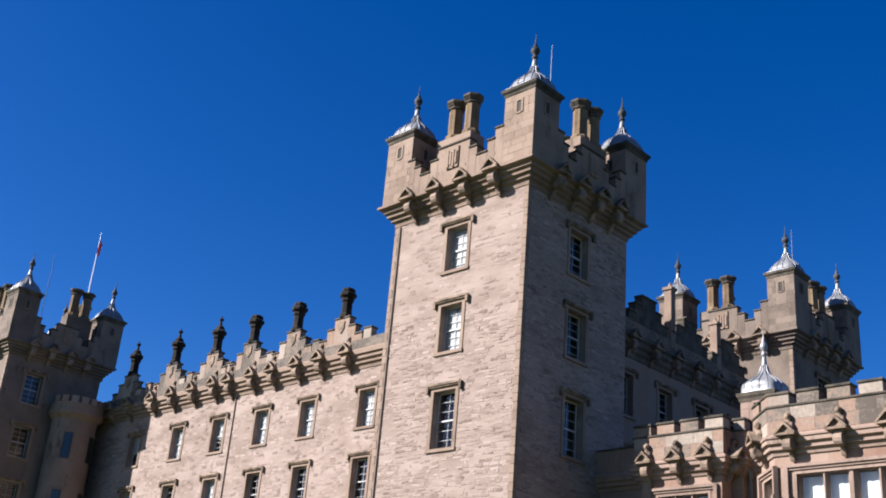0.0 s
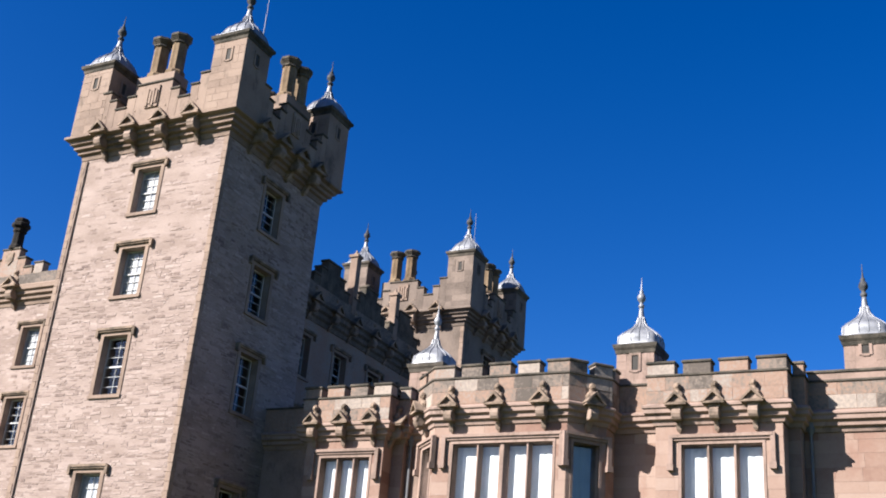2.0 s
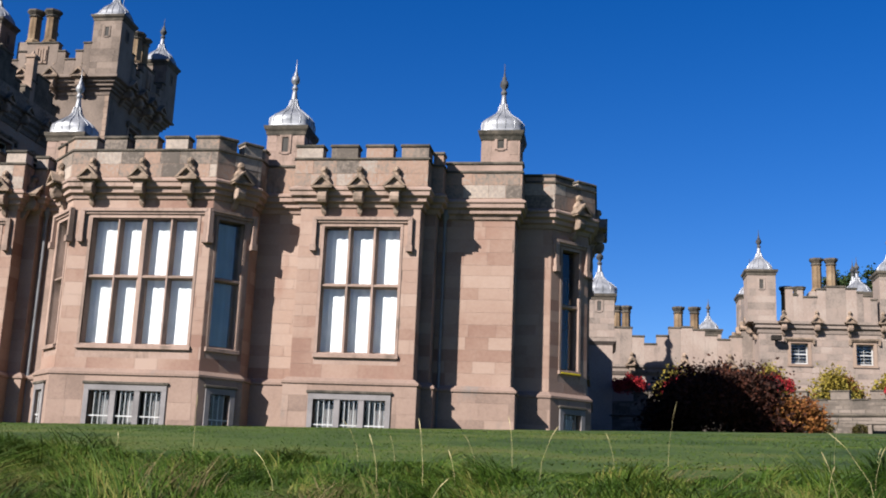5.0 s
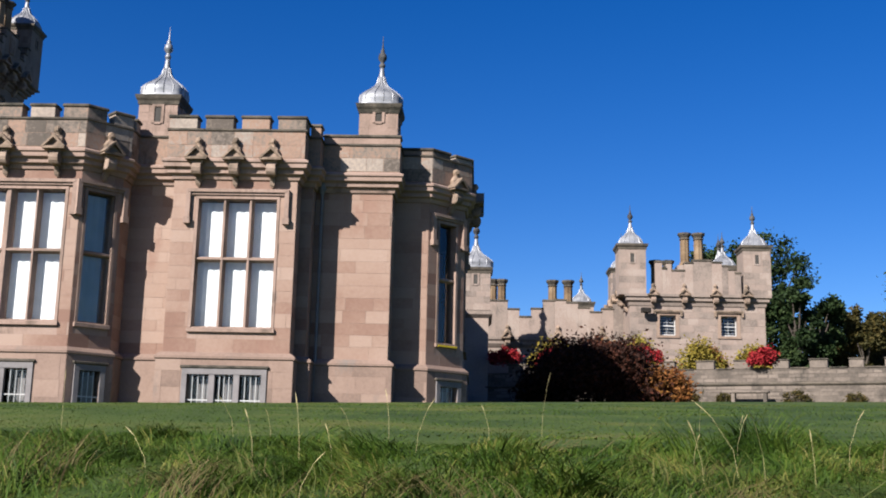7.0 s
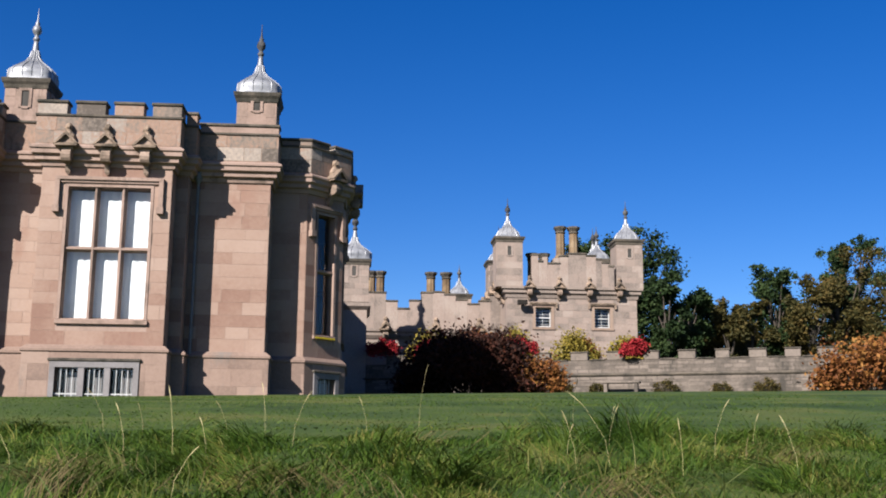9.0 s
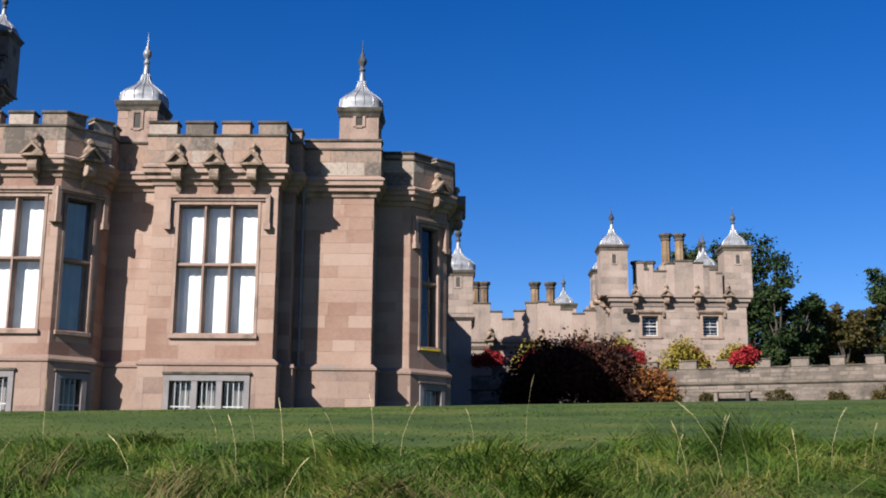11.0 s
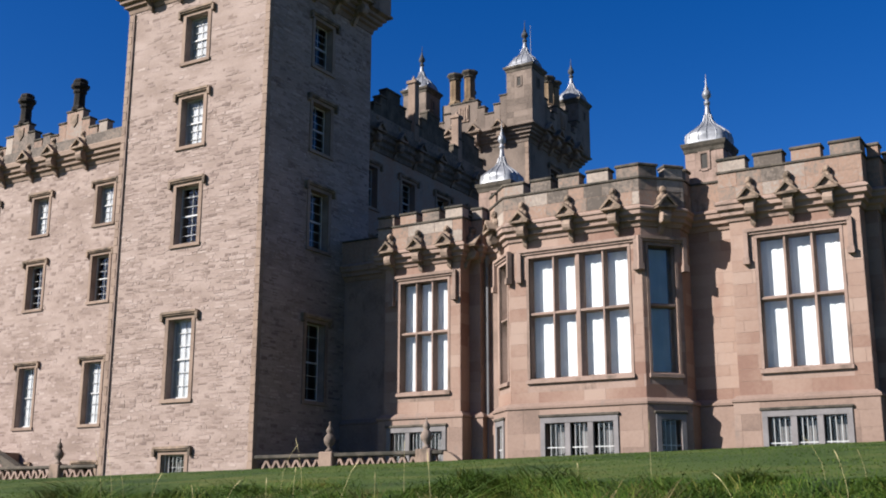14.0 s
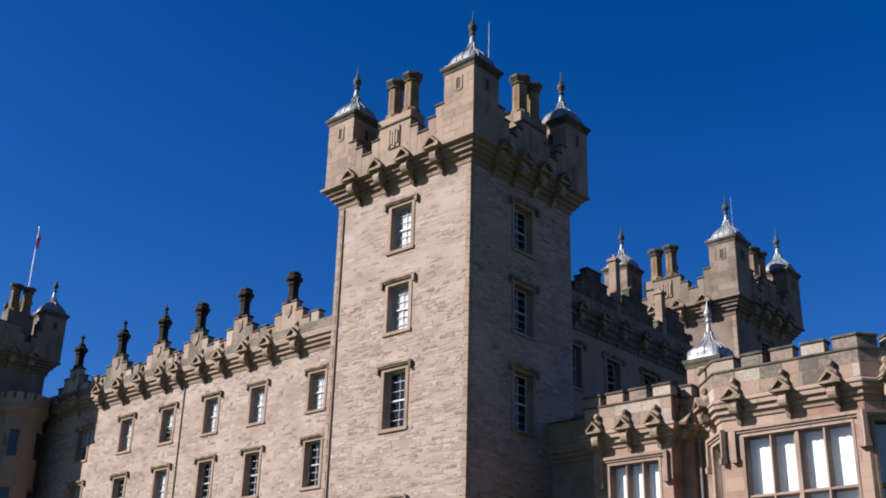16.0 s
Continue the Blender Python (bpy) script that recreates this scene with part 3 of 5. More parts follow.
def corner_tower(at, label, rubble=True, drapes=("full", "full", "none", "full", "none"), top=DRESSED, cy=3.38, skin=MORTAR, stack_z=24.05):
    """Origin at the foot of the front right corner; the front faces -y, the right side +x."""
    t = thing("castle_tower", label, "tower", at, "towers of the house")
    x0, x1, y0, y1 = -TW, 0.0, 0.0, TD
    cx = -3.74
    fh = [(cx - x0 - WX / 2, cx - x0 + WX / 2, z, z + h) for z, h in T_WINS]
    eh = [(cy - WX / 2, cy + WX / 2, z, z + h) for z, h in T_WINS[:4]]
    th = 0.55
    part("wall_front", wall((x0, y0), (x1, y0), T_FOOT, T_CORB, th, fh), skin, t)
    part("wall_side", wall((x1, y0 + th), (x1, y1 - th), T_FOOT, T_CORB, th, [(a - th, b - th, c, d) for a, b, c, d in eh]), skin, t)
    part("wall_back", wall((x1, y1), (x0, y1), T_FOOT, T_CORB, th), skin, t)
    part("wall_far_side", wall((x0, y1 - th), (x0, y0 + th), T_FOOT, T_CORB, th), skin, t)
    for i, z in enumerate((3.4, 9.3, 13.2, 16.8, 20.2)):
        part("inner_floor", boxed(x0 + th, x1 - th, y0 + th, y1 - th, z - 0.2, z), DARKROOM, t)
    for k, ((z, h), dr) in enumerate(zip(T_WINS, drapes)):
        sash_window(t, turn_to(cx, 0, z, 0, -1), WX, h, dr)
        if k < 4:
            sash_window(t, turn_to(0, cy, z, 1, 0), WX, h, "none")
        else:
            for j in range(6):
                bm = bmesh.new()
                lathe(bm, [(0.016, z), (0.016, z + h)], 6, (cx - WX / 2 + WX * (j + 0.5) / 6, 0.12))
                part("window_bar", bm, SASH, t, "upright iron window bar")
    # dressed corner stones
    zq = T_FOOT
    k = 0
    while zq < T_CORB - 0.3:
        a, b = (0.2, 0.17) if k % 2 else (0.17, 0.2)
        for xx, sx in ((x1, -1), (x0, 1)):
            bm = bmesh.new()
            pts = [(xx - sx * 0.03, -0.03), (xx + sx * a, -0.03), (xx + sx * a, 0.1), (xx + sx * 0.1, 0.1), (xx + sx * 0.1, b), (xx - sx * 0.03, b)]
            prism(bm, pts if sx > 0 else pts[::-1], zq + 0.008, zq + 0.322)
            part("quoin", bm, DRESSED, t)
        zq += 0.33
        k += 1
    # corbelled parapet: courses stepping out 0.6 m
    ring = [(x0, y0), (x1, y0), (x1, y1), (x0, y1)]
    o = 0.6
    part("corbel_course", band(ring, [(-0.1, T_CORB - 0.25), (0.04, T_CORB - 0.25), (0.08, T_CORB - 0.05), (0.2, T_CORB), (0.2, T_CORB + 0.13), (0.34, T_CORB + 0.18), (0.34, T_CORB + 0.32), (0.47, T_CORB + 0.37), (0.47, T_CORB + 0.5), (o + 0.07, T_CORB + 0.56), (o + 0.07, T_CORB + 0.66), (o, T_CORB + 0.72), (-0.1, T_CORB + 0.72)], True), top, t, "stepped corbel courses")
    part("roof", boxed(x0 - 0.15, x1 + 0.15, y0 - 0.15, y1 + 0.15, T_CORB + 0.5, T_CORB + 0.9), ROOFING, t)
    hw, ol = 0.8, 0.42
    tc = [(x1 + o - hw, y0 - o + hw), (x0 - ol + hw, y0 - o + hw), (x1 + o - hw, y1 + o - hw), (x0 - ol + hw, y1 + o - hw)]
    for px_, py_ in tc:
        turret(t, px_, py_, T_TOP - 0.02, 24.5, hw, top, 0.15, 1.0, tall=1.2)
    # stepped parapet walls between turrets
    for (p, q) in (((x0 - o + 2 * hw, y0 - o), (x1 + o - 2 * hw, y0 - o)), ((x1 + o, y0 - o + 2 * hw), (x1 + o, y1 + o - 2 * hw)), ((x1 + o - 2 * hw, y1 + o), (x0 - o + 2 * hw, y1 + o)), ((x0 - o, y1 + o - 2 * hw), (x0 - o, y0 - o + 2 * hw))):
        p, q = Vector(p), Vector(q)
        L = (q - p).length
        s = (q - p) / L
        ang = turn_to(p.x, p.y, 0, s.y, -s.x)
        k = L / 6.25
        prof = [(0, 0.5, 22.95), (0.5, 0.95, 22.5), (0.95, 1.6, 22.02), (1.6, 2.1, 22.5), (2.1, 4.15, 22.98), (4.15, 4.65, 22.5), (4.65, 5.3, 22.02), (5.3, 5.75, 22.5), (5.75, 6.25, 22.95)]
        for a, b, z in prof:
            ob = part("parapet_block", boxed(a * k, b * k, 0, 0.4, T_TOP - 0.05, z - 0.08, bevel=0.01), top, t, "", ang)
            part("coping", boxed(a * k - 0.03, b * k + 0.03, -0.06, 0.46, z - 0.08, z + 0.02, bevel=0.025), COPING, ob)
        sh = bmesh.new()
        prism(sh, [(2.75 * k, -0.07), (3.5 * k, -0.07), (3.5 * k, 0.02), (2.75 * k, 0.02)], 21.75, 22.75)
        for i in range(4):
            box(sh, (2.82 + 0.17 * i) * k, (2.93 + 0.17 * i) * k, -0.12, -0.05, 21.8 + 0.1 * (i % 2), 22.6 - 0.1 * (i % 2))
        part("carved_panel", sh, DRESSED, t, "worn carved stone panel", ang)
        for j in range(4):
            f = (0.3 + j * (L - 0.75) / 3)
            c = p + s * f
            inn = Vector((s.y, -s.x)) * -0.6
            bracket(t, turn_to(c.x + inn.x, c.y + inn.y, T_CORB + 0.1, s.y, -s.x) @ Matrix.Diagonal((1.15, 1.3, 1.15, 1)), "dark carved gabled bracket")
    for qx, qy in ((-5.17, 0.75), (-4.17, 0.75), (-0.6, 3.95), (-0.6, 4.85), (-3.3, 6.1), (-4.3, 6.1)):
        chimney(t, qx, qy, stack_z)
    for qx0, qx1, qy0, qy1 in ((-5.8, -3.75, 0.3, 1.2), (-1.05, -0.15, 3.45, 5.35), (-4.9, -2.8, 5.7, 6.5)):
        part("chimney_base", boxed(qx0, qx1, qy0, qy1, T_CORB + 0.8, stack_z + 0.01, bevel=0.02), top, t)
    rod = bmesh.new()
    lathe(rod, [(0.02, 21.5), (0.02, 26.0), (0.012, 28.0)], 6, (-0.62, 1.8))
    part("lightning_rod", rod, IRON, t, "thin pale lightning rod")
    bm = bmesh.new()
    lathe(bm, [(0.04, T_FOOT), (0.04, T_CORB - 0.3)], 8, (x0 + 0.3, -0.05))
    part("downpipe", bm, PIPE, t, "brown cast iron downpipe")
    if rubble:
        mh = lambda hs: [(a - 0.19, b + 0.19, c - 0.17, d + 0.3) for a, b, c, d in hs]
        sk = [*mh(fh), (-1, 0.2, -9, 99), (TW - 0.2, 99, -9, 99)]
        bl = stones((x0, y0), (x1, y0), T_FOOT + 1.5, 15.6, sk, rng) + stones((x0, y0), (x1, y0), 15.6, T_CORB - 0.25, sk, rng, skip=0.6, proud=(0.0, 0.012))
        rng.shuffle(bl)
        lay(bl, "stone", RUBBLE, t, 150, "coursed sandstone rubble facing")
        bl = stones((x1, y0), (x1, y1), T_FOOT + 1.5, T_CORB - 0.25, [*mh(eh), (-1, 0.2, -9, 99)], rng)
        lay(bl, "stone", RUBBLE, t, 0, "coursed sandstone rubble facing in shade")
    return t


corner_tower(pose(-25.83, 30.0, 0), "tall square pinkish sandstone tower with corner turrets beside the range")
corner_tower(pose(-26.43, 53.0, 0), "square sandstone tower with lead-domed turrets behind the dark wing", rubble=False, drapes=("full", "none", "none", "full", "none"), top=DARKBROWN, skin=DARKBROWN, stack_z=23.4)
# The darker stone here carries the shade on the tower's visible side.
corner_tower(pose(-69.2, 29.53, 0), "shaded sandstone tower with lead domes at the range's end", rubble=False, drapes=("none", "none", "none", "none", "none"), top=DARKBROWN, cy=2.1, skin=DARKBROWN)


# ---------------------------------------------------------------- ground
def ground_z(x, y):
    prof = ((-60, -2.2), (0, -1.6), (4, -0.85), (7, -0.17), (10, 0.2), (14, 0.52), (20, 1.04), (26, 1.5), (31, 1.85), (36, 2.18), (55, 3.38), (70, 4.05), (120, 5.0), (1500, 8.0))
    z = prof[0][1]
    for (a, za), (b, zb) in zip(prof, prof[1:]):
        if y >= a:
            k = min(1.0, (y - a) / (b - a))
            z = za + (zb - za) * k
    return z + 0.0185 * max(-90.0, min(60.0, x)) * max(0.0, min(1.0, y / 33))


def make_ground():
    xs = sorted({*[-1500, -600, -300, -180], *[x for x in range(-120, 100, 6)], *[x * 0.5 for x in range(-36, 21)], *[150, 300, 600, 1500]})
    ys = sorted({*[-900, -300, -120], *range(-60, 0, 10), *[y * 0.5 for y in range(0, 30)], *range(15, 60, 2), *range(60, 130, 8), *[180, 300, 600, 1000, 1500]})
    V = [(x, y, ground_z(x, y) + (0.07 * noise.noise(Vector((x * 0.6, y * 0.6, 0))) * (1 if 3 < y < 12 else 0.2))) for y in ys for x in xs]
    n = len(xs)
    F = [(j * n + i, j * n + i + 1, (j + 1) * n + i + 1, (j + 1) * n + i) for j in range(len(ys) - 1) for i in range(n - 1)]
    me = bpy.data.meshes.new("ground")
    me.from_pydata(V, [], F)
    me.materials.append(LAWN)
    me.polygons.foreach_set("use_smooth", [True] * len(F))
    tagged(new("ground", me), "green mown lawn rising to the house", "lawn", kind="structure")


make_ground()



# ---------------------------------------------------------------- pavilion of pink ashlar with bays
PZ = -0.6                      # foot of its walls
PLINTH_Z, SILL_Z, HEAD_Z, CORN_Z, PAR_Z, CREN_Z = 3.3, 4.19, 8.25, 8.92, 10.9, 10.42
pav = thing("pavilion", "single-storey pink ashlar pavilion with mullioned bay windows beside the tower", "building", pose(0, 0, 0))
# The last wall runs unseen to y = 60, lengthened to cast more shade.
OUT = [(-25.83, 35.2), (-23.6, 35.2), (-23.6, 34.8), (-23.15, 34.8), (-23.15, 34.15), (-19.87, 34.15), (-19.87, 34.8), (-19.4, 34.8), (-19.4, 35.1), (-18.1, 35.1), (-18.1, 33.7), (-17.08, 32.7), (-12.36, 32.7), (-11.4, 33.7), (-11.4, 34.55), (-9.76, 34.55), (-9.76, 33.7), (-5.84, 33.7), (-5.84, 34.5), (-5.47, 34.5), (-5.47, 35.2), (-2.95, 35.2), (-2.95, 36.4), (-1.8, 36.4), (-0.6, 37.6), (-0.6, 41.5), (-1.8, 42.7), (-2.95, 42.7), (-2.95, 60.0)]
# windows by segment index: (start along the segment, width, number of lights, thick middle mullion)
BAYS = {4: (0.69, 2.06, 3, False), 10: (0.26, 0.92, 1, False), 11: (0.72, 3.54, 4, True), 12: (0.24, 0.92, 1, False), 16: (0.82, 2.48, 3, False), 23: (0.5, 0.78, 1, False), 24: (0.7, 2.4, 3, False), 25: (0.5, 0.78, 1, False)}
BASEMENT = {4: (0.42, 2.2, 3), 10: (0.4, 0.62, 1), 11: (1.3, 2.36, 3), 12: (0.36, 0.68, 1), 16: (0.85, 2.28, 3), 23: (0.5, 0.8, 1)}
THICK = 0.5


def mullioned(parent, p0, s, a, w, z0, z1, lights, mid, blind, lichen=False):
    """Stone mullion-and-transom window with a label mould; hole from a to a + w along the wall."""
    n = Vector((s.y, -s.x))
    o = Vector(p0) + s * (a + w / 2)
    m = turn_to(o.x, o.y, z0, n.x, n.y)
    h = z1 - z0
    zt = h * 0.53
    fr = bmesh.new()
    box(fr, -w / 2 - 0.09, w / 2 + 0.09, -0.03, 0.08, h, h + 0.09)
    win = part("window", fr, MOULDED, parent, "tall mullioned stone window" + (" with white blinds" if blind else ""), m)
    for sx in (-1, 1):
        part("jamb", boxed(min(sx * w / 2, sx * (w / 2 + 0.09)), max(sx * w / 2, sx * (w / 2 + 0.09)), -0.027, 0.08, -0.02, h), MOULDED, win)
    tm = 0.075
    edges = [-w / 2 + w * i / lights for i in range(lights + 1)]
    for i in range(1, lights):
        x = edges[i]
        k = tm * 2.1 if mid and i == lights // 2 else tm
        bm = bmesh.new()
        ring = [(x - k, 0.16), (x - k * 0.35, 0.03), (x + k * 0.35, 0.03), (x + k, 0.16), (x + k, 0.3), (x - k, 0.3)]
        prism(bm, ring, 0, h)
        part("mullion", bm, MOULDED, win)
    bm = bmesh.new()
    v = [(0.16, zt - 0.075), (0.04, zt - 0.03), (0.04, zt + 0.03), (0.16, zt + 0.075), (0.3, zt + 0.075), (0.3, zt - 0.075)]
    ring_loft(bm, [[(-w / 2, y, z) for y, z in v], [(w / 2, y, z) for y, z in v]])
    bmesh.ops.recalc_face_normals(bm, faces=bm.faces[:])
    part("transom", bm, MOULDED, win)
    bm = bmesh.new()
    v = [(-0.1, -0.16), (-0.1, -0.05), (0.34, 0.06), (0.34, -0.16)]
    ring_loft(bm, [[(-w / 2 - 0.12, y, z) for y, z in v], [(w / 2 + 0.12, y, z) for y, z in v]])
    bmesh.ops.recalc_face_normals(bm, faces=bm.faces[:])
    part("sill", bm, MOULDED, win, "sloping stone sill")
    if lichen:
        part("lichen", boxed(-w / 2 - 0.05, w / 2 + 0.05, -0.115, -0.095, -0.15, -0.09, bevel=0.006), YELLOW, win, "strip of bright yellow lichen")
    bm = bmesh.new()
    e = w / 2 + 0.32
    box(bm, -e, e, -0.14, 0.02, h + 0.2, h + 0.3)
    box(bm, -e, e, -0.08, 0.02, h + 0.12, h + 0.2)
    for sx in (-1, 1):
        box(bm, sx * e - 0.07, sx * e + 0.07, -0.13, 0.02, h - 0.62, h + 0.3)
        box(bm, sx * e - 0.1, sx * e + 0.1, -0.18, 0.02, h - 0.82, h - 0.62)
    part("hood_mould", bm, MOULDED, win, "square label mould with dropped ends")
    for i in range(lights):
        x0, x1 = edges[i] + 0.06, edges[i + 1] - 0.06
        for za, zb in ((0.06, zt - 0.05), (zt + 0.05, h)):
            part("pane", sheet(x0, x1, 0.228, za, zb), GLASS, win)
        if blind:
            bm = bmesh.new()
            k = 12
            lo_, hi_ = edges[i] + (0.01 if i else 0.0), edges[i + 1] - (0.01 if i < lights - 1 else 0.0)
            for j in range(k):
                xa, xb = lo_ + (hi_ - lo_) * j / k, lo_ + (hi_ - lo_) * (j + 1) / k
                ya, yb = 0.385 + 0.012 * math.sin(j * 1.7 + i), 0.385 + 0.012 * math.sin((j + 1) * 1.7 + i)
                bm.faces.new([bm.verts.new(q) for q in ((xa, ya, 0.05), (xb, yb, 0.05), (xb, yb, h - 0.04), (xa, ya, h - 0.04))])
            part("blind", bm, BLIND, win, "white roller blind drawn down")


def basement_window(parent, p0, s, a, w, z0, z1, lights):
    n = Vector((s.y, -s.x))
    o = Vector(p0) + s * (a + w / 2)
    # stands on the plinth's face
    o = o + n * 0.16
    m = turn_to(o.x, o.y, z0, n.x, n.y)
    h = z1 - z0
    fr = bmesh.new()
    box(fr, -w / 2 - 0.16, w / 2 + 0.16, -0.05, 0.1, h, h + 0.18)
    win = part("window", fr, GREYFRAME, parent, "low grey stone basement window with iron bars", m)
    for sx in (-1, 1):
        part("jamb", boxed(min(sx * w / 2, sx * (w / 2 + 0.16)), max(sx * w / 2, sx * (w / 2 + 0.16)), -0.047, 0.1, 0, h), GREYFRAME, win)
    for i in range(1, lights):
        x = -w / 2 + w * i / lights
        part("mullion", boxed(x - 0.09, x + 0.09, -0.03, 0.1, 0, h), GREYFRAME, win)
    e = w / 2 + 0.17
    part("hood_mould", boxed(-e - 0.05, e + 0.05, -0.09, 0.1, h + 0.18, h + 0.27, bevel=0.02), COPING, win)
    for i in range(lights):
        x0, x1 = -w / 2 + w * i / lights + (0.09 if i else 0), -w / 2 + w * (i + 1) / lights - (0.09 if i < lights - 1 else 0)
        for j in range(1, 4):
            x = x0 + (x1 - x0) * j / 4
            bm = bmesh.new()
            lathe(bm, [(0.014, 0), (0.014, h)], 6, (x, 0.05))
            part("bar", bm, SASH, win)
        part("bar", boxed(x0, x1, 0.035, 0.065, h * 0.42, h * 0.42 + 0.035), SASH, win)
        part("pane", sheet(x0, x1, 0.16, 0, h), GLASS, win)
        part("curtain", boxed(x0 + (x1 - x0) * 0.45, x1 - 0.03, 0.3, 0.32, 0, h * 0.9), GREYFRAME, win, "dull net curtain")



# walls stop 4 mm short of outer corners
hole_list = {}
for i, (p, q) in enumerate(zip(OUT, OUT[1:])):
    P, Q = Vector(p), Vector(q)
    L = (Q - P).length
    s = (Q - P) / L
    holes = []
    if i in BAYS:
        a, w, n_, mid = BAYS[i]
        holes.append((a, a + w, SILL_Z, HEAD_Z))
    if i in BASEMENT:
        a, w, n_ = BASEMENT[i]
        holes.append((a, a + w, 1.35, 2.72))
    hole_list[i] = holes
    cut = lambda k: 0.004 if 0 < k < len(OUT) - 1 and (Vector(OUT[k]) - Vector(OUT[k - 1])).cross(Vector(OUT[k + 1]) - Vector(OUT[k])) > 0 else 0.0
    c0, c1 = cut(i), cut(i + 1)
    part("wall", wall(tuple(P + s * c0), tuple(Q - s * c1), PZ, CREN_Z, THICK, [(a - c0, b - c0, c, d) for a, b, c, d in holes]), MOULDED, pav)
    if i in BAYS:
        mullioned(pav, p, s, a=BAYS[i][0], w=BAYS[i][1], z0=SILL_Z, z1=HEAD_Z, lights=BAYS[i][2], mid=BAYS[i][3], blind=i < 20, lichen=i == 23)
    if i in BASEMENT:
        basement_window(pav, p, s, BASEMENT[i][0], BASEMENT[i][1], 1.35, 2.72, BASEMENT[i][2])

# plinth with sloped top, broken at the basement windows
for i, (p, q) in enumerate(zip(OUT, OUT[1:])):
    pa = offset_path(OUT, 0.16, False)
    P, Q = Vector(p), Vector(q)
    s = (Q - P).normalized()
    o0, o1 = Vector(pa[i]), Vector(pa[i + 1])
    L = (o1 - o0).length
    sh = (P - o0).dot(s)
    hs = [(a + sh, b + sh, c, d) for a, b, c, d in hole_list[i] if c < 2]
    c0, c1 = cut(i), cut(i + 1)
    o0, o1, hs = o0 + s * c0, o1 - s * c1, [(a - c0, b - c0, c, d) for a, b, c, d in hs]
    part("plinth", wall(tuple(o0), tuple(o1), PZ, PLINTH_Z - 0.12, 0.155, hs), PLINTH, pav, "greyer sandstone plinth")
part("plinth_mould", band(OUT, [(0.0, PLINTH_Z - 0.12), (0.16, PLINTH_Z - 0.12), (0.21, PLINTH_Z - 0.1), (0.21, PLINTH_Z - 0.03), (0.06, PLINTH_Z + 0.1), (0.0, PLINTH_Z + 0.1)]), PLINTH, pav)
part("cornice", band(OUT, [(0.0, CORN_Z - 0.05), (0.06, CORN_Z - 0.05), (0.1, CORN_Z + 0.08), (0.2, CORN_Z + 0.12), (0.2, CORN_Z + 0.24), (0.31, CORN_Z + 0.3), (0.31, CORN_Z + 0.42), (0.36, CORN_Z + 0.46), (0.36, CORN_Z + 0.52), (0.24, CORN_Z + 0.6), (0.0, CORN_Z + 0.62)]), MOULDED, pav, "moulded stone cornice")
part("parapet", band(OUT, [(-0.2, CORN_Z + 0.6), (0.22, CORN_Z + 0.6), (0.22, CREN_Z), (-0.2, CREN_Z)]), PARAPET, pav, "weathered grey parapet wall")
part("flat_roof", boxed(-25.8, -3.3, 35.7, 60, 9.3, 9.6), ROOFING, pav)
for a in ((-22.6, -20.4, 34.7, 35.7), (-16.9, -12.6, 33.3, 35.7), (-17.6, -11.9, 34.2, 35.7), (-9.2, -6.3, 34.25, 35.7), (-3.3, -1.0, 37.6, 42.2)):
    part("flat_roof", boxed(*a, 9.3, 9.58 + 0.004 * abs(a[0])), ROOFING, pav)
    # Added floor closes the bay so no sky light reaches the basement panes.
    part("inner_floor", boxed(*a, 3.2, 3.4 + 0.004 * abs(a[0])), DARKROOM, pav)
# Added dark backing keeps the basement windows dim.
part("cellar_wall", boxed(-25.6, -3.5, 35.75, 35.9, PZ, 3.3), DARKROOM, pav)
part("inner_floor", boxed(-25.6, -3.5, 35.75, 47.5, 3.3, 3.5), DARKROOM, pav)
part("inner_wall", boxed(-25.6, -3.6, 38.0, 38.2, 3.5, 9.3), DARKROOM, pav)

up = offset_path(OUT, 0.22, False)
for i in (4, 10, 11, 12, 16):
    p, q = Vector(up[i]), Vector(up[i + 1])
    wdt = {4: 0.62, 10: 0.5, 11: 0.82, 12: 0.5, 16: 0.84}[i]
    merlons(pav, [tuple(p), tuple(q)], CREN_Z - 0.01, PAR_Z, 0.42, wdt, 0.27, PARAPET)
for i in (0, 1, 2, 3, 5, 6, 7, 8, 9, 13, 14, 15, 17, 18, 19):
    p, q = Vector(up[i]), Vector(up[i + 1])
    s = (q - p).normalized()
    if i in (3, 15, 2):
        q = q - s * 0.5
    if i in (5, 17, 6, 18):
        p = p + s * (0.5 if i in (5, 17) else 0.03)
    if i == 13:
        p = p + s * 0.3
    if (q - p).length < 0.25 or (q - p).dot(s) < 0:
        continue
    if i in (3, 5, 13, 15, 17):
        merlons(pav, [tuple(p), tuple(q)], CREN_Z - 0.01, PAR_Z - 0.004, 0.42, 0.6, 0.25, PARAPET)
    elif i in (2, 6, 18):
        merlons(pav, [tuple(p), tuple(q)], CREN_Z - 0.01, PAR_Z - 0.008, 0.42, 0.6, 0.25, PARAPET)
merlons(pav, [up[20], up[21]], CREN_Z - 0.01, PAR_Z - 0.13, 0.42, 3.0, 0.2, MOULDED, name="parapet_block")
for i in (22, 23, 24, 25):
    merlons(pav, [up[i], up[i + 1]], CREN_Z - 0.01, PAR_Z - 0.2, 0.42, 0.75, 0.25, PARAPET)
# crenel copings
part("crenel_coping", band(OUT, [(-0.24, CREN_Z), (0.27, CREN_Z), (0.27, CREN_Z + 0.06), (-0.24, CREN_Z + 0.06)]), COPING, pav)

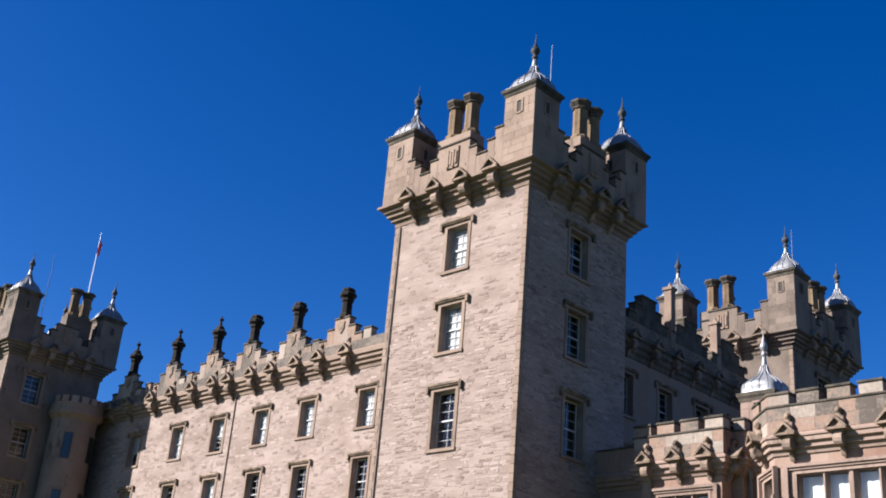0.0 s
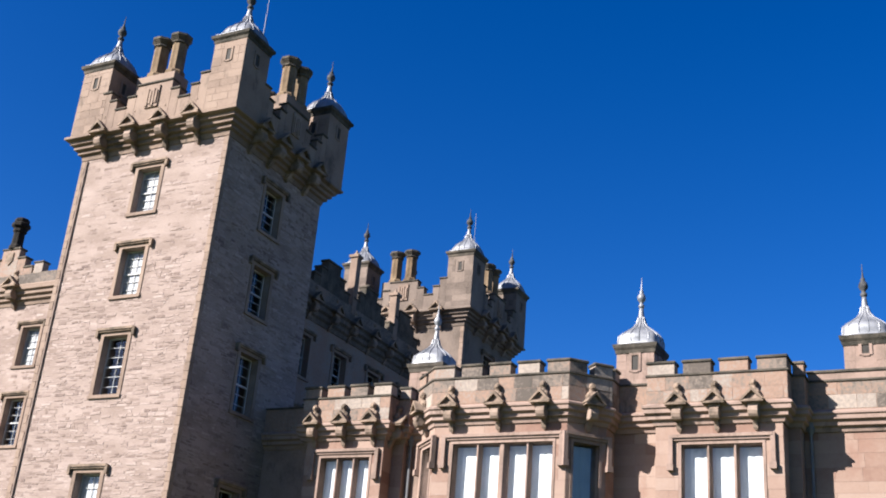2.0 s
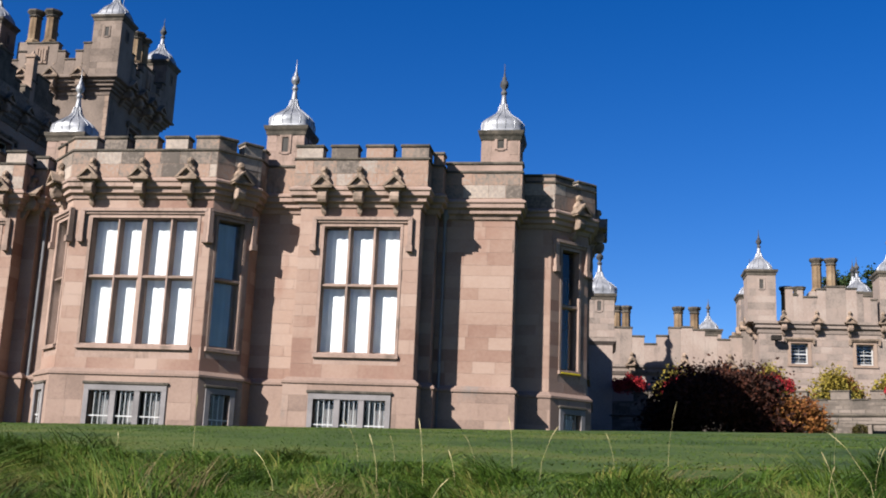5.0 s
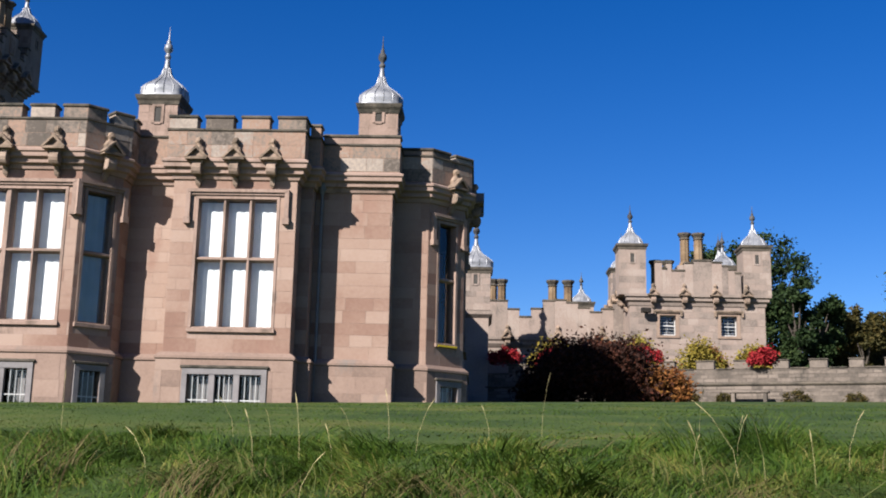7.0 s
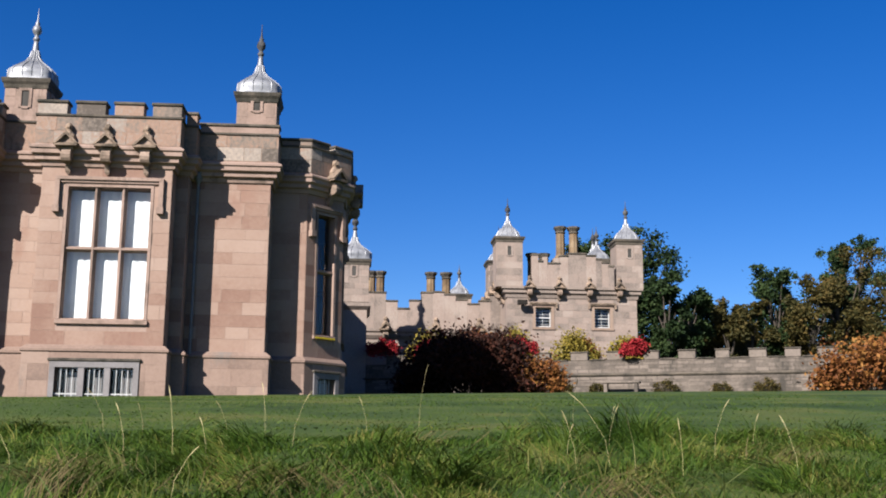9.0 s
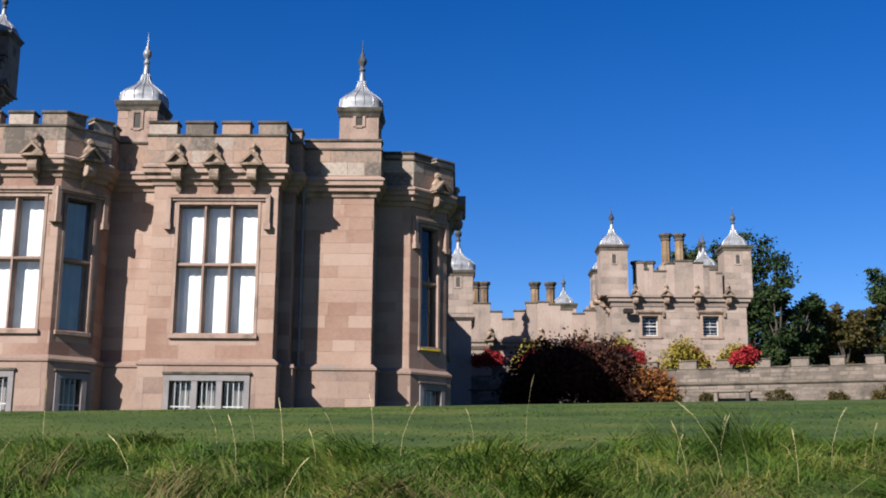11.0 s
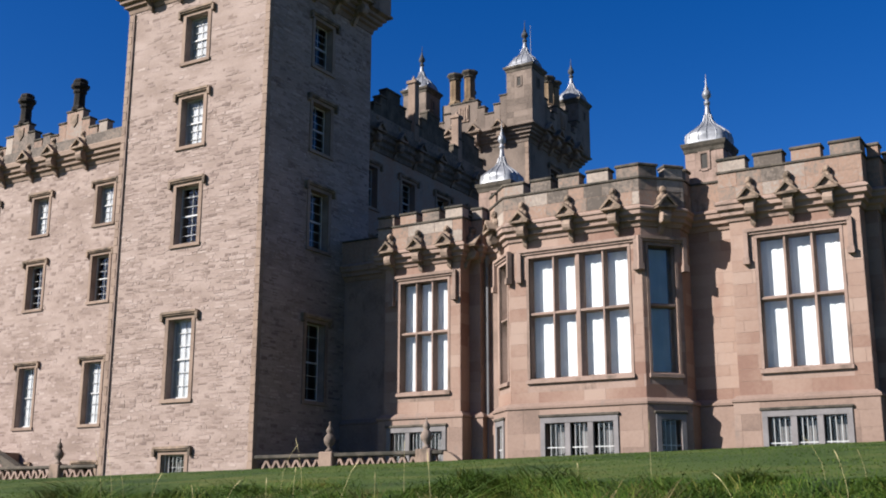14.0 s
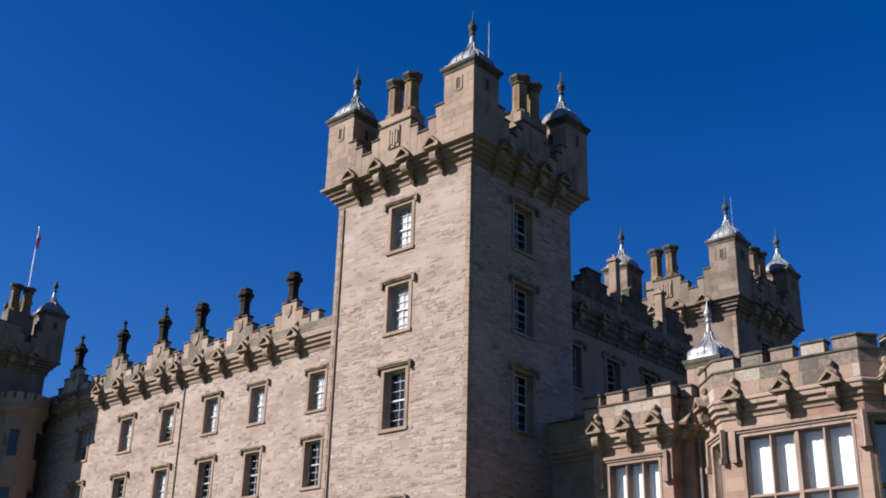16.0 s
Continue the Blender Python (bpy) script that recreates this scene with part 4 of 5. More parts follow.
for i, fr in ((4, (0.12, 0.5, 0.88)), (11, (0.14, 0.5, 0.84)), (16, (0.2, 0.5, 0.8)), (12, (0.5,)), (10, (0.5,)), (23, (0.55,)), (5, (0.5,)), (24, (0.3, 0.7))):
    p, q = Vector(OUT[i]), Vector(OUT[i + 1])
    s = (q - p).normalized()
    for f in fr:
        c = p + (q - p) * f
        bracket(pav, turn_to(c.x, c.y, CORN_Z + 0.12, s.y, -s.x) @ Matrix.Scale(0.93, 4), "dark carved gabled bracket with bust")

for cx_, cy_, z_ in ((-18.95, 35.75, 9.6), (-10.72, 35.2, 9.6), (-3.5, 35.86, 10.7)):
    turret(pav, cx_, cy_, z_, 11.95, 0.65, MOULDED, 0.12, 0.95, pale=cx_ < -5, swell=True, tall=1.12)

# downpipes in the nooks
for x, y in ((-5.25, 35.08), (-19.2, 34.98)):
    bm = bmesh.new()
    lathe(bm, [(0.05, 1.0), (0.05, 9.0)], 8, (x, y))
    lathe(bm, [(0.05, 8.75), (0.13, 8.95), (0.13, 9.15)], 8, (x, y))
    part("downpipe", bm, IRON, pav, "grey iron downpipe")

# ashlar facing stones
blocks = []
for i in (4, 9, 10, 11, 12, 13, 14, 15, 16, 17, 18, 20, 21, 22, 23, 5, 6):
    hl = [(a - 0.1, b + 0.1, c - 0.17, d + 0.1) if c > 2 else (a - 0.2, b + 0.2, -5, d + 0.3) for a, b, c, d in hole_list[i]]
    st = stones(OUT[i], OUT[i + 1], PLINTH_Z + 0.1, CORN_Z - 0.05, hl, rng, (0.33, 0.44), (0.7, 1.7), 0.003, (0.004, 0.007), 0.0, 0.0, 0.003)
    blocks.append((i, st))
flat = [b for i, st in blocks if i in (16, 20, 11, 4) for b in st]
rest = [b for i, st in blocks if i not in (16, 20, 11, 4) for b in st]
lay(flat + rest, "ashlar_block", ASHLAR, pav, 290, "smooth pink ashlar facing")
pp = []
for i in (4, 10, 11, 12, 13, 15, 16, 20, 22, 23):
    pp += stones(up[i], up[i + 1], CORN_Z + 0.63, CREN_Z - 0.01, [], rng, (0.4, 0.5), (0.5, 1.1), 0.006, (0.004, 0.012), 0.0, 0.0, 0.005)
lay(pp, "parapet_stone", PARAPET, pav, 60, "weathered parapet ashlar facing")
pl = []
for i in (4, 11, 12, 16, 20, 22, 23, 17):
    pa = offset_path(OUT, 0.16, False)
    p, q = Vector(pa[i]), Vector(pa[i + 1])
    sh = (Vector(OUT[i]) - p).dot((q - p).normalized())
    hl = [(a + sh - 0.2, b + sh + 0.2, -5, d + 0.3) for a, b, c, d in hole_list[i] if c < 2]
    pl += stones(tuple(p), tuple(q), 0.9, PLINTH_Z - 0.13, hl, rng, (0.42, 0.55), (0.6, 1.3), 0.003, (0.004, 0.007), 0.0, 0.0, 0.003)
lay(pl, "plinth_block", PLINTH, pav, 60, "grey plinth ashlar facing")

# ---------------------------------------------------------------- long range left of the tower
RY = 36.75
rng_ = thing("long_range", "long three-storey sandstone range with stepped gables and pinnacles", "building", pose(0, 0, 0))
RX = (-41.8, -46.55, -50.6, -54.75, -59.0, -63.8)
ROWS_Z = ((13.8, 1.97), (9.9, 2.28), (3.95, 2.95), (0.6, 1.35))
x0r, x1r = -70.4, -33.4
rh = [(x - x0r - WX / 2, x - x0r + WX / 2, z, z + h) for x in RX for z, h in ROWS_Z]
part("wall_front", wall((x0r, RY), (x1r, RY), -1, 17.3, 0.55, rh), MORTAR, rng_)
part("wall_back", boxed(x0r, x1r, RY + 9, RY + 9.5, -1, 17.9), MORTAR, rng_)
part("roof", boxed(x0r, x1r, RY + 0.5, RY + 9, 17.5, 17.9), ROOFING, rng_)
for z in (3.4, 9.3, 13.2):
    part("inner_floor", boxed(x0r, x1r, RY + 0.56, RY + 8.9, z - 0.2, z), DARKROOM, rng_)
part("inner_wall", boxed(x0r, x1r, RY + 3.0, RY + 3.2, -1, 17.4), DARKROOM, rng_)
dr = {(0, 3): "half", (0, 5): "half", (1, 3): "full", (1, 5): "half", (2, 3): "half"}
for k, (z, h) in enumerate(ROWS_Z):
    for j, x in enumerate(RX):
        sash_window(rng_, turn_to(x, RY, z, 0, -1), WX, h, dr.get((k, j), ("full", "none", "full")[k]) if k < 3 else "none")
RP = [(x0r, RY), (x1r, RY)]
part("cornice", band(RP, [(0, 16.95), (0.05, 16.95), (0.1, 17.15), (0.22, 17.2), (0.22, 17.35), (0.36, 17.42), (0.36, 17.58), (0.48, 17.64), (0.48, 17.86), (0.4, 17.95), (0, 17.97)]), DRESSED, rng_, "moulded stone cornice")
part("parapet", boxed(x0r, x1r, RY - 0.4, RY, 17.9, 18.5), PARAPET, rng_, "weathered parapet wall")
PINS = (-44.05, -48.2, -52.25, -56.0, -60.45, -65.45)
bm = bmesh.new()
lathe(bm, [(0.36, 0), (0.36, 0.18), (0.3, 0.26), (0.29, 0.32), (0.28, 0.9), (0.35, 1.0), (0.34, 1.14), (0.47, 1.26), (0.47, 1.42), (0.35, 1.5), (0.38, 1.58), (0.35, 1.7), (0.18, 1.78)], 8)
PIN = mesh_of(bm, "pinnacle", NEARBLACK)
bm = bmesh.new()
lathe(bm, [(0.36, 0), (0.36, 0.18), (0.3, 0.26), (0.29, 0.32), (0.28, 0.9), (0.35, 1.0), (0.34, 1.14), (0.46, 1.26), (0.46, 1.4), (0.32, 1.52), (0.25, 1.7), (0.1, 1.86), (0.07, 2.1), (0.15, 2.18), (0.15, 2.26), (0.04, 2.34), (0.03, 2.45)], 8)
SPIKED = mesh_of(bm, "pinnacle", NEARBLACK)
bm = bmesh.new()
prism(bm, [(-0.24, -0.06), (0.24, -0.06), (0.24, 0.02), (-0.24, 0.02)], 0.12, 0.55)
v = [bm.verts.new(p) for p in ((-0.24, -0.06, 0.12), (0.24, -0.06, 0.12), (0, -0.06, -0.14), (-0.24, 0.02, 0.12), (0.24, 0.02, 0.12), (0, 0.02, -0.14))]
for f in ((0, 2, 1), (3, 4, 5), (0, 3, 5, 2), (1, 2, 5, 4)):
    bm.faces.new([v[i] for i in f])
SHIELD = mesh_of(bm, "carved_shield", CARVED)
for x in PINS:
    for a, b, z in ((-1.75, -1.15, 18.9), (-1.15, -0.6, 19.45), (-0.6, 0.6, 20.0), (0.6, 1.15, 19.45), (1.15, 1.75, 18.9)):
        ob = part("parapet_block", boxed(x + a, x + b, RY - 0.404, RY - 0.02, 18.45, z - 0.08, bevel=0.012), PARAPET, rng_)
        part("coping", boxed(x + a - 0.04, x + b + 0.04, RY - 0.46, RY + 0.05, z - 0.08, z + 0.03, bevel=0.025), COPING, ob)
    part("pinnacle", SPIKED if x < -55 else PIN, CARVED, rng_, "dark stone pinnacle", pose(x, RY - 0.2, 20.0))
    part("carved_shield", SHIELD, CARVED, rng_, "carved stone shield", pose(x, RY - 0.4, 19.2))
    for dx in (-1.45, 0.75):
        bracket(rng_, turn_to(x + dx, RY, 17.3, 0, -1) @ Matrix.Diagonal((1.3, 1.15, 1.2, 1)), "dark carved gabled bracket")
for a in (-46.1, -50.2, -54.1, -58.2, -62.9, -41.9):
    ob = part("merlon", boxed(a - 0.3, a + 0.3, RY - 0.404, RY - 0.02, 18.45, 19.0, bevel=0.012), PARAPET, rng_)
    part("coping", boxed(a - 0.34, a + 0.34, RY - 0.46, RY + 0.05, 19.0, 19.1, bevel=0.025), COPING, ob)
for x in (-53.35,):
    bm = bmesh.new()
    lathe(bm, [(0.04, 0), (0.04, 17.0)], 8, (x, RY - 0.05))
    part("downpipe", bm, PIPE, rng_, "brown iron downpipe")
mh = [(a - 0.19, b + 0.19, c - 0.17, d + 0.3) for a, b, c, d in rh]
bl = stones((x0r, RY), (-40.2, RY), 1.0, 16.95, mh, rng, (0.09, 0.18), (0.18, 0.55), skip=0.45, proud=(0.0, 0.014))
rng.shuffle(bl)
lay(bl, "stone", RUBBLE, rng_, 100, "coursed sandstone rubble facing")

# round stair turret in the angle of the end tower
st = thing("stair_turret", "round shaded stair turret in the angle of the tower", "turret", pose(-68.3, 34.6, 0))
bm = bmesh.new()
lathe(bm, [(1.45, -1), (1.45, 16.6), (1.5, 16.65), (1.6, 16.8), (1.75, 16.95), (1.75, 17.2), (1.68, 17.25), (1.68, 17.7)], 28)
part("drum", bm, DRESSED, st, smooth=False)
for k in range(10):
    a = math.radians(-80 + k * 22)
    ob = part("merlon", boxed(-0.22, 0.22, -0.15, 0.15, 17.68, 18.1), PARAPET, st, "", pose(1.55 * math.cos(a), 1.55 * math.sin(a), 0, 0, 0, math.degrees(a) + 90))
for z in (14.0, 10.3):
    for a in (-35, 35):
        r = math.radians(a)
        m = turn_to(1.44 * math.cos(r), 1.44 * math.sin(r), z, math.cos(r), math.sin(r))
        # A dark block on the solid drum is coloured as the dimness indoors.
        w_ = part("window", boxed(-0.28, 0.28, -0.03, 0.05, 0, 1.7), DARKROOM, st, "narrow stair window, its inner shade painted dark", m)
        part("surround", boxed(-0.42, 0.42, -0.05, 0.0, 1.7, 1.9), DRESSED, w_)
        part("pane", sheet(-0.24, 0.24, -0.04, 0.04, 1.66), GLASS, w_)

fp = thing("flagpole", "white flagpole with a furled red flag on the tower roof", "flagpole", pose(-71.2, 35.0, 21.3))
bm = bmesh.new()
lathe(bm, [(0.06, 0), (0.045, 5), (0.025, 9.9), (0.06, 9.95), (0.02, 10.1)], 8)
part("pole", bm, WHITEPOLE, fp)
bm = bmesh.new()
gx = [[(0.04 + 0.3 * i / 6 * (1 - 0.25 * j / 8), 0.1 * math.sin(i * 1.3 + j * 0.4), 9.5 - 1.0 * j / 8 - 0.35 * i / 6) for i in range(7)] for j in range(9)]
gv = [[bm.verts.new(p) for p in r] for r in gx]
for j in range(8):
    for i in range(6):
        bm.faces.new((gv[j][i], gv[j][i + 1], gv[j + 1][i + 1], gv[j + 1][i]))
part("flag", bm, FLAGCLOTH, fp, "limp red flag")

# ---------------------------------------------------------------- dark wing that runs back to the second tower
dw = thing("rear_wing", "shaded sandstone wing with crow-stepped parapet between the towers", "building", pose(0, 0, 0))
DX = -28.7
dh = [(y - 36.75 - WX / 2, y - 36.75 + WX / 2, z, z + h) for y in (40.9, 44.2, 47.5, 50.8) for z, h in ROWS_Z[:3]]
# Side wall in the parapet stone, darkened for the tower's shadow on it.
part("wall_side", wall((DX, 36.75), (DX, 53.0), -1, 17.3, 0.55, dh), PARAPET, dw)
part("wall_back", boxed(-33.4, -32.9, 36.8, 53, -1, 17.8), DRESSED, dw)
part("roof", boxed(-33.3, DX - 0.5, 36.8, 53, 17.4, 17.8), ROOFING, dw)
part("inner_wall", boxed(-31.6, -31.4, 36.8, 53, -1, 17.3), DARKROOM, dw)
for y in (40.9, 44.2, 47.5, 50.8):
    for z, h in ROWS_Z[:3]:
        sash_window(dw, turn_to(DX, y, z, 1, 0), WX, h, "none")
part("cornice", band([(DX, 36.75), (DX, 53.0)], [(0, 16.6), (0.05, 16.6), (0.1, 16.8), (0.22, 16.9), (0.22, 17.1), (0.36, 17.2), (0.36, 17.4), (0.48, 17.5), (0.48, 17.7), (0, 17.75)]), PARAPET, dw)
part("parapet", boxed(DX, DX + 0.4, 36.75, 53, 17.7, 18.3), PARAPET, dw)
# Parapet blocks take the dark coping stone in place of deeper shade.
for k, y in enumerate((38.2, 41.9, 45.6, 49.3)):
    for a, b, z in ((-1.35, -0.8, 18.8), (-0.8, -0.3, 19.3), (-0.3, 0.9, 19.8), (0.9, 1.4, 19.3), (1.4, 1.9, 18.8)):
        ob = part("parapet_block", boxed(DX - 0.02, DX + 0.404, y + a, y + b, 18.25, z - 0.08, bevel=0.012), COPING, dw, "parapet block darkened for its shade")
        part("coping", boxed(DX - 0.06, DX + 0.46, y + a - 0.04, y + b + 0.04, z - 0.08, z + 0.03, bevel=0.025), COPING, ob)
    for dy in (-1.0, 0.9):
        bracket(dw, turn_to(DX, y + dy, 17.0, 1, 0), "dark carved bracket")
for y, zt in ((44.3, 21.3), (48.6, 20.8)):
    bm = bmesh.new()
    box(bm, DX + 0.02, DX + 0.42, y - 0.2, y + 0.2, 17.9, zt - 0.35)
    box(bm, DX - 0.05, DX + 0.49, y - 0.27, y + 0.27, zt - 0.35, zt - 0.2)
    lathe(bm, [(0.2, zt - 0.2), (0.12, zt - 0.1), (0.02, zt + 0.1)], 6, (DX + 0.22, y))
    part("pier", bm, DRESSED, dw, "square stone parapet pier")

# ---------------------------------------------------------------- terrace balustrades
bm = bmesh.new()
lathe(bm, [(0.13, 0), (0.13, 0.06), (0.07, 0.1), (0.06, 0.16), (0.17, 0.28), (0.2, 0.42), (0.12, 0.56), (0.08, 0.6), (0.12, 0.66), (0.1, 0.76), (0.03, 0.86), (0.02, 1.0)], 12)
URN = mesh_of(bm, "urn", DARKBROWN, True)


def pierced_panel(L, h):
    bm = bmesh.new()
    n = max(1, round(L / 0.42))
    w, t = L / n, 0.085
    zig = [(i * w / 2, h if i % 2 else 0.0) for i in range(2 * n + 1)]
    q = [(x, z - t) for x, z in zig] + [(x, z + t) for x, z in zig[::-1]]
    rs = [[bm.verts.new((x, y, z)) for x, z in q] for y in (-0.06, 0.06)]
    k, m = len(q), len(zig)
    for i in range(k):
        bm.faces.new((rs[0][i], rs[0][(i + 1) % k], rs[1][(i + 1) % k], rs[1][i]))
    for r_ in rs:
        for i in range(m - 1):
            bm.faces.new((r_[i], r_[i + 1], r_[k - 2 - i], r_[k - 1 - i]))
    bmesh.ops.recalc_face_normals(bm, faces=bm.faces[:])
    return bm


def balustrade(name, label, xa, xb, y, z0, z1, peds, urns):
    b = thing(name, label, "balustrade", pose(xa, y, 0), "terrace balustrades")
    part("rail", boxed(0, xb - xa, -0.17, 0.17, z1 - 0.13, z1, bevel=0.03), COPING, b, "dark weathered rail")
    part("base_rail", boxed(0, xb - xa, -0.15, 0.15, z0 - 1.2, z0, bevel=0.02), DRESSED, b)
    st_ = sorted({xa, *peds, xb})
    for a, c in zip(st_, st_[1:]):
        part("pierced_panel", pierced_panel(c - a - 0.5, z1 - z0 - 0.15), MOULDED, b, "zigzag pierced stone panel", pose(a - xa + 0.25, 0, z0))
    for x in peds:
        part("pedestal", boxed(x - xa - 0.28, x - xa + 0.28, -0.24, 0.24, z0 - 1.2, z1 + 0.05, bevel=0.03), DRESSED, b)
        if x in urns:
            part("urn", URN, DARKBROWN, b, "weathered grey-brown ball urn", pose(x - xa, 0, z1 + 0.05))


balustrade("balustrade", "pierced sandstone balustrade with urns before the tower's foot", -25.6, -18.0, 30.0, 1.3, 1.82, (-22.5, -18.7), (-22.5, -18.7))
balustrade("balustrade", "pierced sandstone balustrade with urn before the long range", -46.0, -33.6, 30.2, 1.15, 1.68, (-35.9, -40.5), (-35.9,))
sb = thing("stair_balustrade", "raised terrace balustrade with pedestal and lattice panels", "balustrade", pose(-47.5, 31.5, 0), "terrace balustrades")
part("terrace_wall", boxed(-12, 1.0, 0.2, 5.2, -1, 2.7), DRESSED, sb)
part("rail", boxed(-12, 1.6, -0.18, 0.18, 3.45, 3.62, bevel=0.03), COPING, sb)
part("base_rail", boxed(-12, 1.6, -0.15, 0.15, 1.5, 2.85), DRESSED, sb)
part("pierced_panel", pierced_panel(4.0, 0.55), DRESSED, sb, "lattice stone panel", pose(-2.7, 0, 2.86))
part("pedestal", boxed(1.3, 1.95, -0.3, 0.3, 1.0, 3.7, bevel=0.04), DRESSED, sb)
bm = bmesh.new()
lathe(bm, [(0.12, 3.0), (0.3, 3.1), (0.5, 3.35), (0.52, 3.45), (0.4, 3.4)], 14, (3.0, 0))
box(bm, 2.7, 3.3, -0.3, 0.3, 0.9, 3.0)
part("bowl_urn", bm, LEAD, sb, "grey bowl urn on block", smooth=False)
bm = bmesh.new()
n = 14
secs = []
for i in range(n + 1):
    f = i / n
    x = 4.1 + 3.6 * f
    z = 3.35 - 1.6 * f ** 0.8 + 0.12 * math.sin(f * math.pi)
    secs.append([(x, -0.2, z - 0.2), (x, 0.2, z - 0.2), (x, 0.2, z), (x, -0.2, z)])
ring_loft(bm, secs)
bmesh.ops.recalc_face_normals(bm, faces=bm.faces[:])
part("sloping_rail", bm, COPING, sb, "dark sloping scrolled rail")
bm = bmesh.new()
secs = []
for i in range(n + 1):
    f = i / n
    x = 4.15 + 3.5 * f
    z = 3.2 - 1.6 * f ** 0.8
    secs.append([(x, -0.1, 0.5), (x, 0.1, 0.5), (x, 0.1, z), (x, -0.1, z)])
ring_loft(bm, secs)
bmesh.ops.recalc_face_normals(bm, faces=bm.faces[:])
part("sloping_wall", bm, COPING, sb)
for k in range(7):
    f = 0.06 + 0.125 * k
    R_, c = 0.26 - 0.022 * k, (4.15 + 3.5 * f, 3.2 - 1.6 * f ** 0.8 - 0.36)
    bm = bmesh.new()
    secs = []
    for i in range(14):
        a = 2 * math.pi * i / 14
        secs.append([(c[0] + (R_ + 0.05 * math.cos(b)) * math.cos(a), -0.12 + 0.05 * math.sin(b), c[1] + (R_ + 0.05 * math.cos(b)) * math.sin(a)) for b in [2 * math.pi * j / 6 for j in range(6)]])
    ring_loft(bm, secs + secs[:1], cap=False)
    bmesh.ops.recalc_face_normals(bm, faces=bm.faces[:])
    part("roundel", bm, MOULDED, sb, "pale carved ring on the scrolled rail")

vb = thing("scroll_stone", "pale stone scroll ending the balustrade", "scroll", pose(-18.0, 30.0, 1.0))
bm = bmesh.new()
secs = []
for i in range(11):
    f = i / 10
    z = 0.78 - 0.62 * f ** 1.6
    secs.append([(f * 0.85, -0.13, -0.4), (f * 0.85, 0.13, -0.4), (f * 0.85, 0.13, z), (f * 0.85, -0.13, z)])
ring_loft(bm, secs)
bmesh.ops.recalc_face_normals(bm, faces=bm.faces[:])
part("scroll", bm, DRESSED, vb)
bm = bmesh.new()
ring_loft(bm, [[(0.6 + 0.16 * math.cos(a), y, 0.22 + 0.16 * math.sin(a)) for a in [2 * math.pi * k / 14 for k in range(14)]] for y in (-0.17, 0.17)])
bmesh.ops.recalc_face_normals(bm, faces=bm.faces[:])
part("scroll_eye", bm, DRESSED, vb)

lamp = thing("wall_lamp", "dark iron wall lantern on the range's front", "lamp", pose(-50.75, 36.75, 5.1))
part("arm", boxed(-0.03, 0.03, -0.7, 0.0, 0.32, 0.38), PIPE, lamp)
bm = bmesh.new()
lathe(bm, [(0.05, -0.35), (0.16, -0.25), (0.2, 0.1), (0.24, 0.14), (0.12, 0.28), (0.03, 0.36)], 6, (0, -0.65))
part("lantern", bm, NEARBLACK, lamp, "dark six-sided lantern")


# ---------------------------------------------------------------- gatehouse block and walls beyond the lawn
gx0, gx1, gy = 8.5, 16.15, 63.0
gh = thing("gatehouse", "pale sandstone two-storey block with lead-domed turrets beyond the lawn", "building", pose(0, 0, 0))
GW = [(10.64, 7.82, 1.14), (14.1, 7.82, 1.14)]
g_h = [(x - gx0 - 0.46, x - gx0 + 0.46, z, z + h) for x, z, h in GW]
part("wall_front", wall((gx0, gy), (gx1, gy), 0, 9.9, 0.5, g_h), PALE, gh)
part("wall_left", wall((gx0, gy + 8.5), (gx0, gy + 0.5), 0, 9.9, 0.5), PALE, gh)
part("wall_right", wall((gx1, gy + 0.5), (gx1, gy + 8.5), 0, 9.9, 0.5), PALE, gh)
part("wall_back", wall((gx1, gy + 9), (gx0, gy + 9), 0, 9.9, 0.5), PALE, gh)
part("inner_wall", boxed(gx0 + 0.6, gx1 - 0.6, gy + 2.5, gy + 2.7, 0, 9.8), DARKROOM, gh)
for x, z, h in GW:
    sash_window(gh, turn_to(x, gy, z, 0, -1), 0.92, h, "none")
gr_ = [(gx0, gy), (gx1, gy), (gx1, gy + 9), (gx0, gy + 9)]
part("corbel_course", band(gr_, [(-0.1, 9.5), (0.05, 9.5), (0.1, 9.7), (0.22, 9.78), (0.22, 9.95), (0.32, 10.0), (0.32, 10.15), (0, 10.2), (-0.1, 10.2)], True), PALE, gh)
part("roof", boxed(gx0, gx1, gy, gy + 9, 9.9, 10.2), ROOFING, gh)
for x, y in ((gx0 + 0.14, gy + 0.55), (gx1 - 0.42, gy + 0.55), (gx0 + 0.6, gy + 8.3), (gx1 - 0.75, gy + 8.3)):
    turret(gh, x, y, 10.1, 13.05, 0.78, PALE, 0.14, 0.86, tall=1.16)
k = (gx1 - gx0 - 2.8)
for f0, f1, z in ((0, 0.08, 12.05), (0.08, 0.13, 11.65), (0.13, 0.19, 12.0), (0.19, 0.34, 11.55), (0.34, 0.44, 12.0), (0.44, 0.66, 12.15), (0.66, 0.78, 12.05), (0.78, 0.85, 11.85), (0.85, 0.93, 11.65), (0.93, 1.0, 11.45)):
    a, b = gx0 + 1.45 + f0 * k, gx0 + 1.45 + f1 * k
    ob = part("parapet_block", boxed(a, b, gy - 0.25, gy + 0.12, 10.15, z - 0.08, bevel=0.012), PALE, gh)
    part("coping", boxed(a - 0.03, b + 0.03, gy - 0.3, gy + 0.17, z - 0.08, z + 0.03, bevel=0.02), COPING, ob)
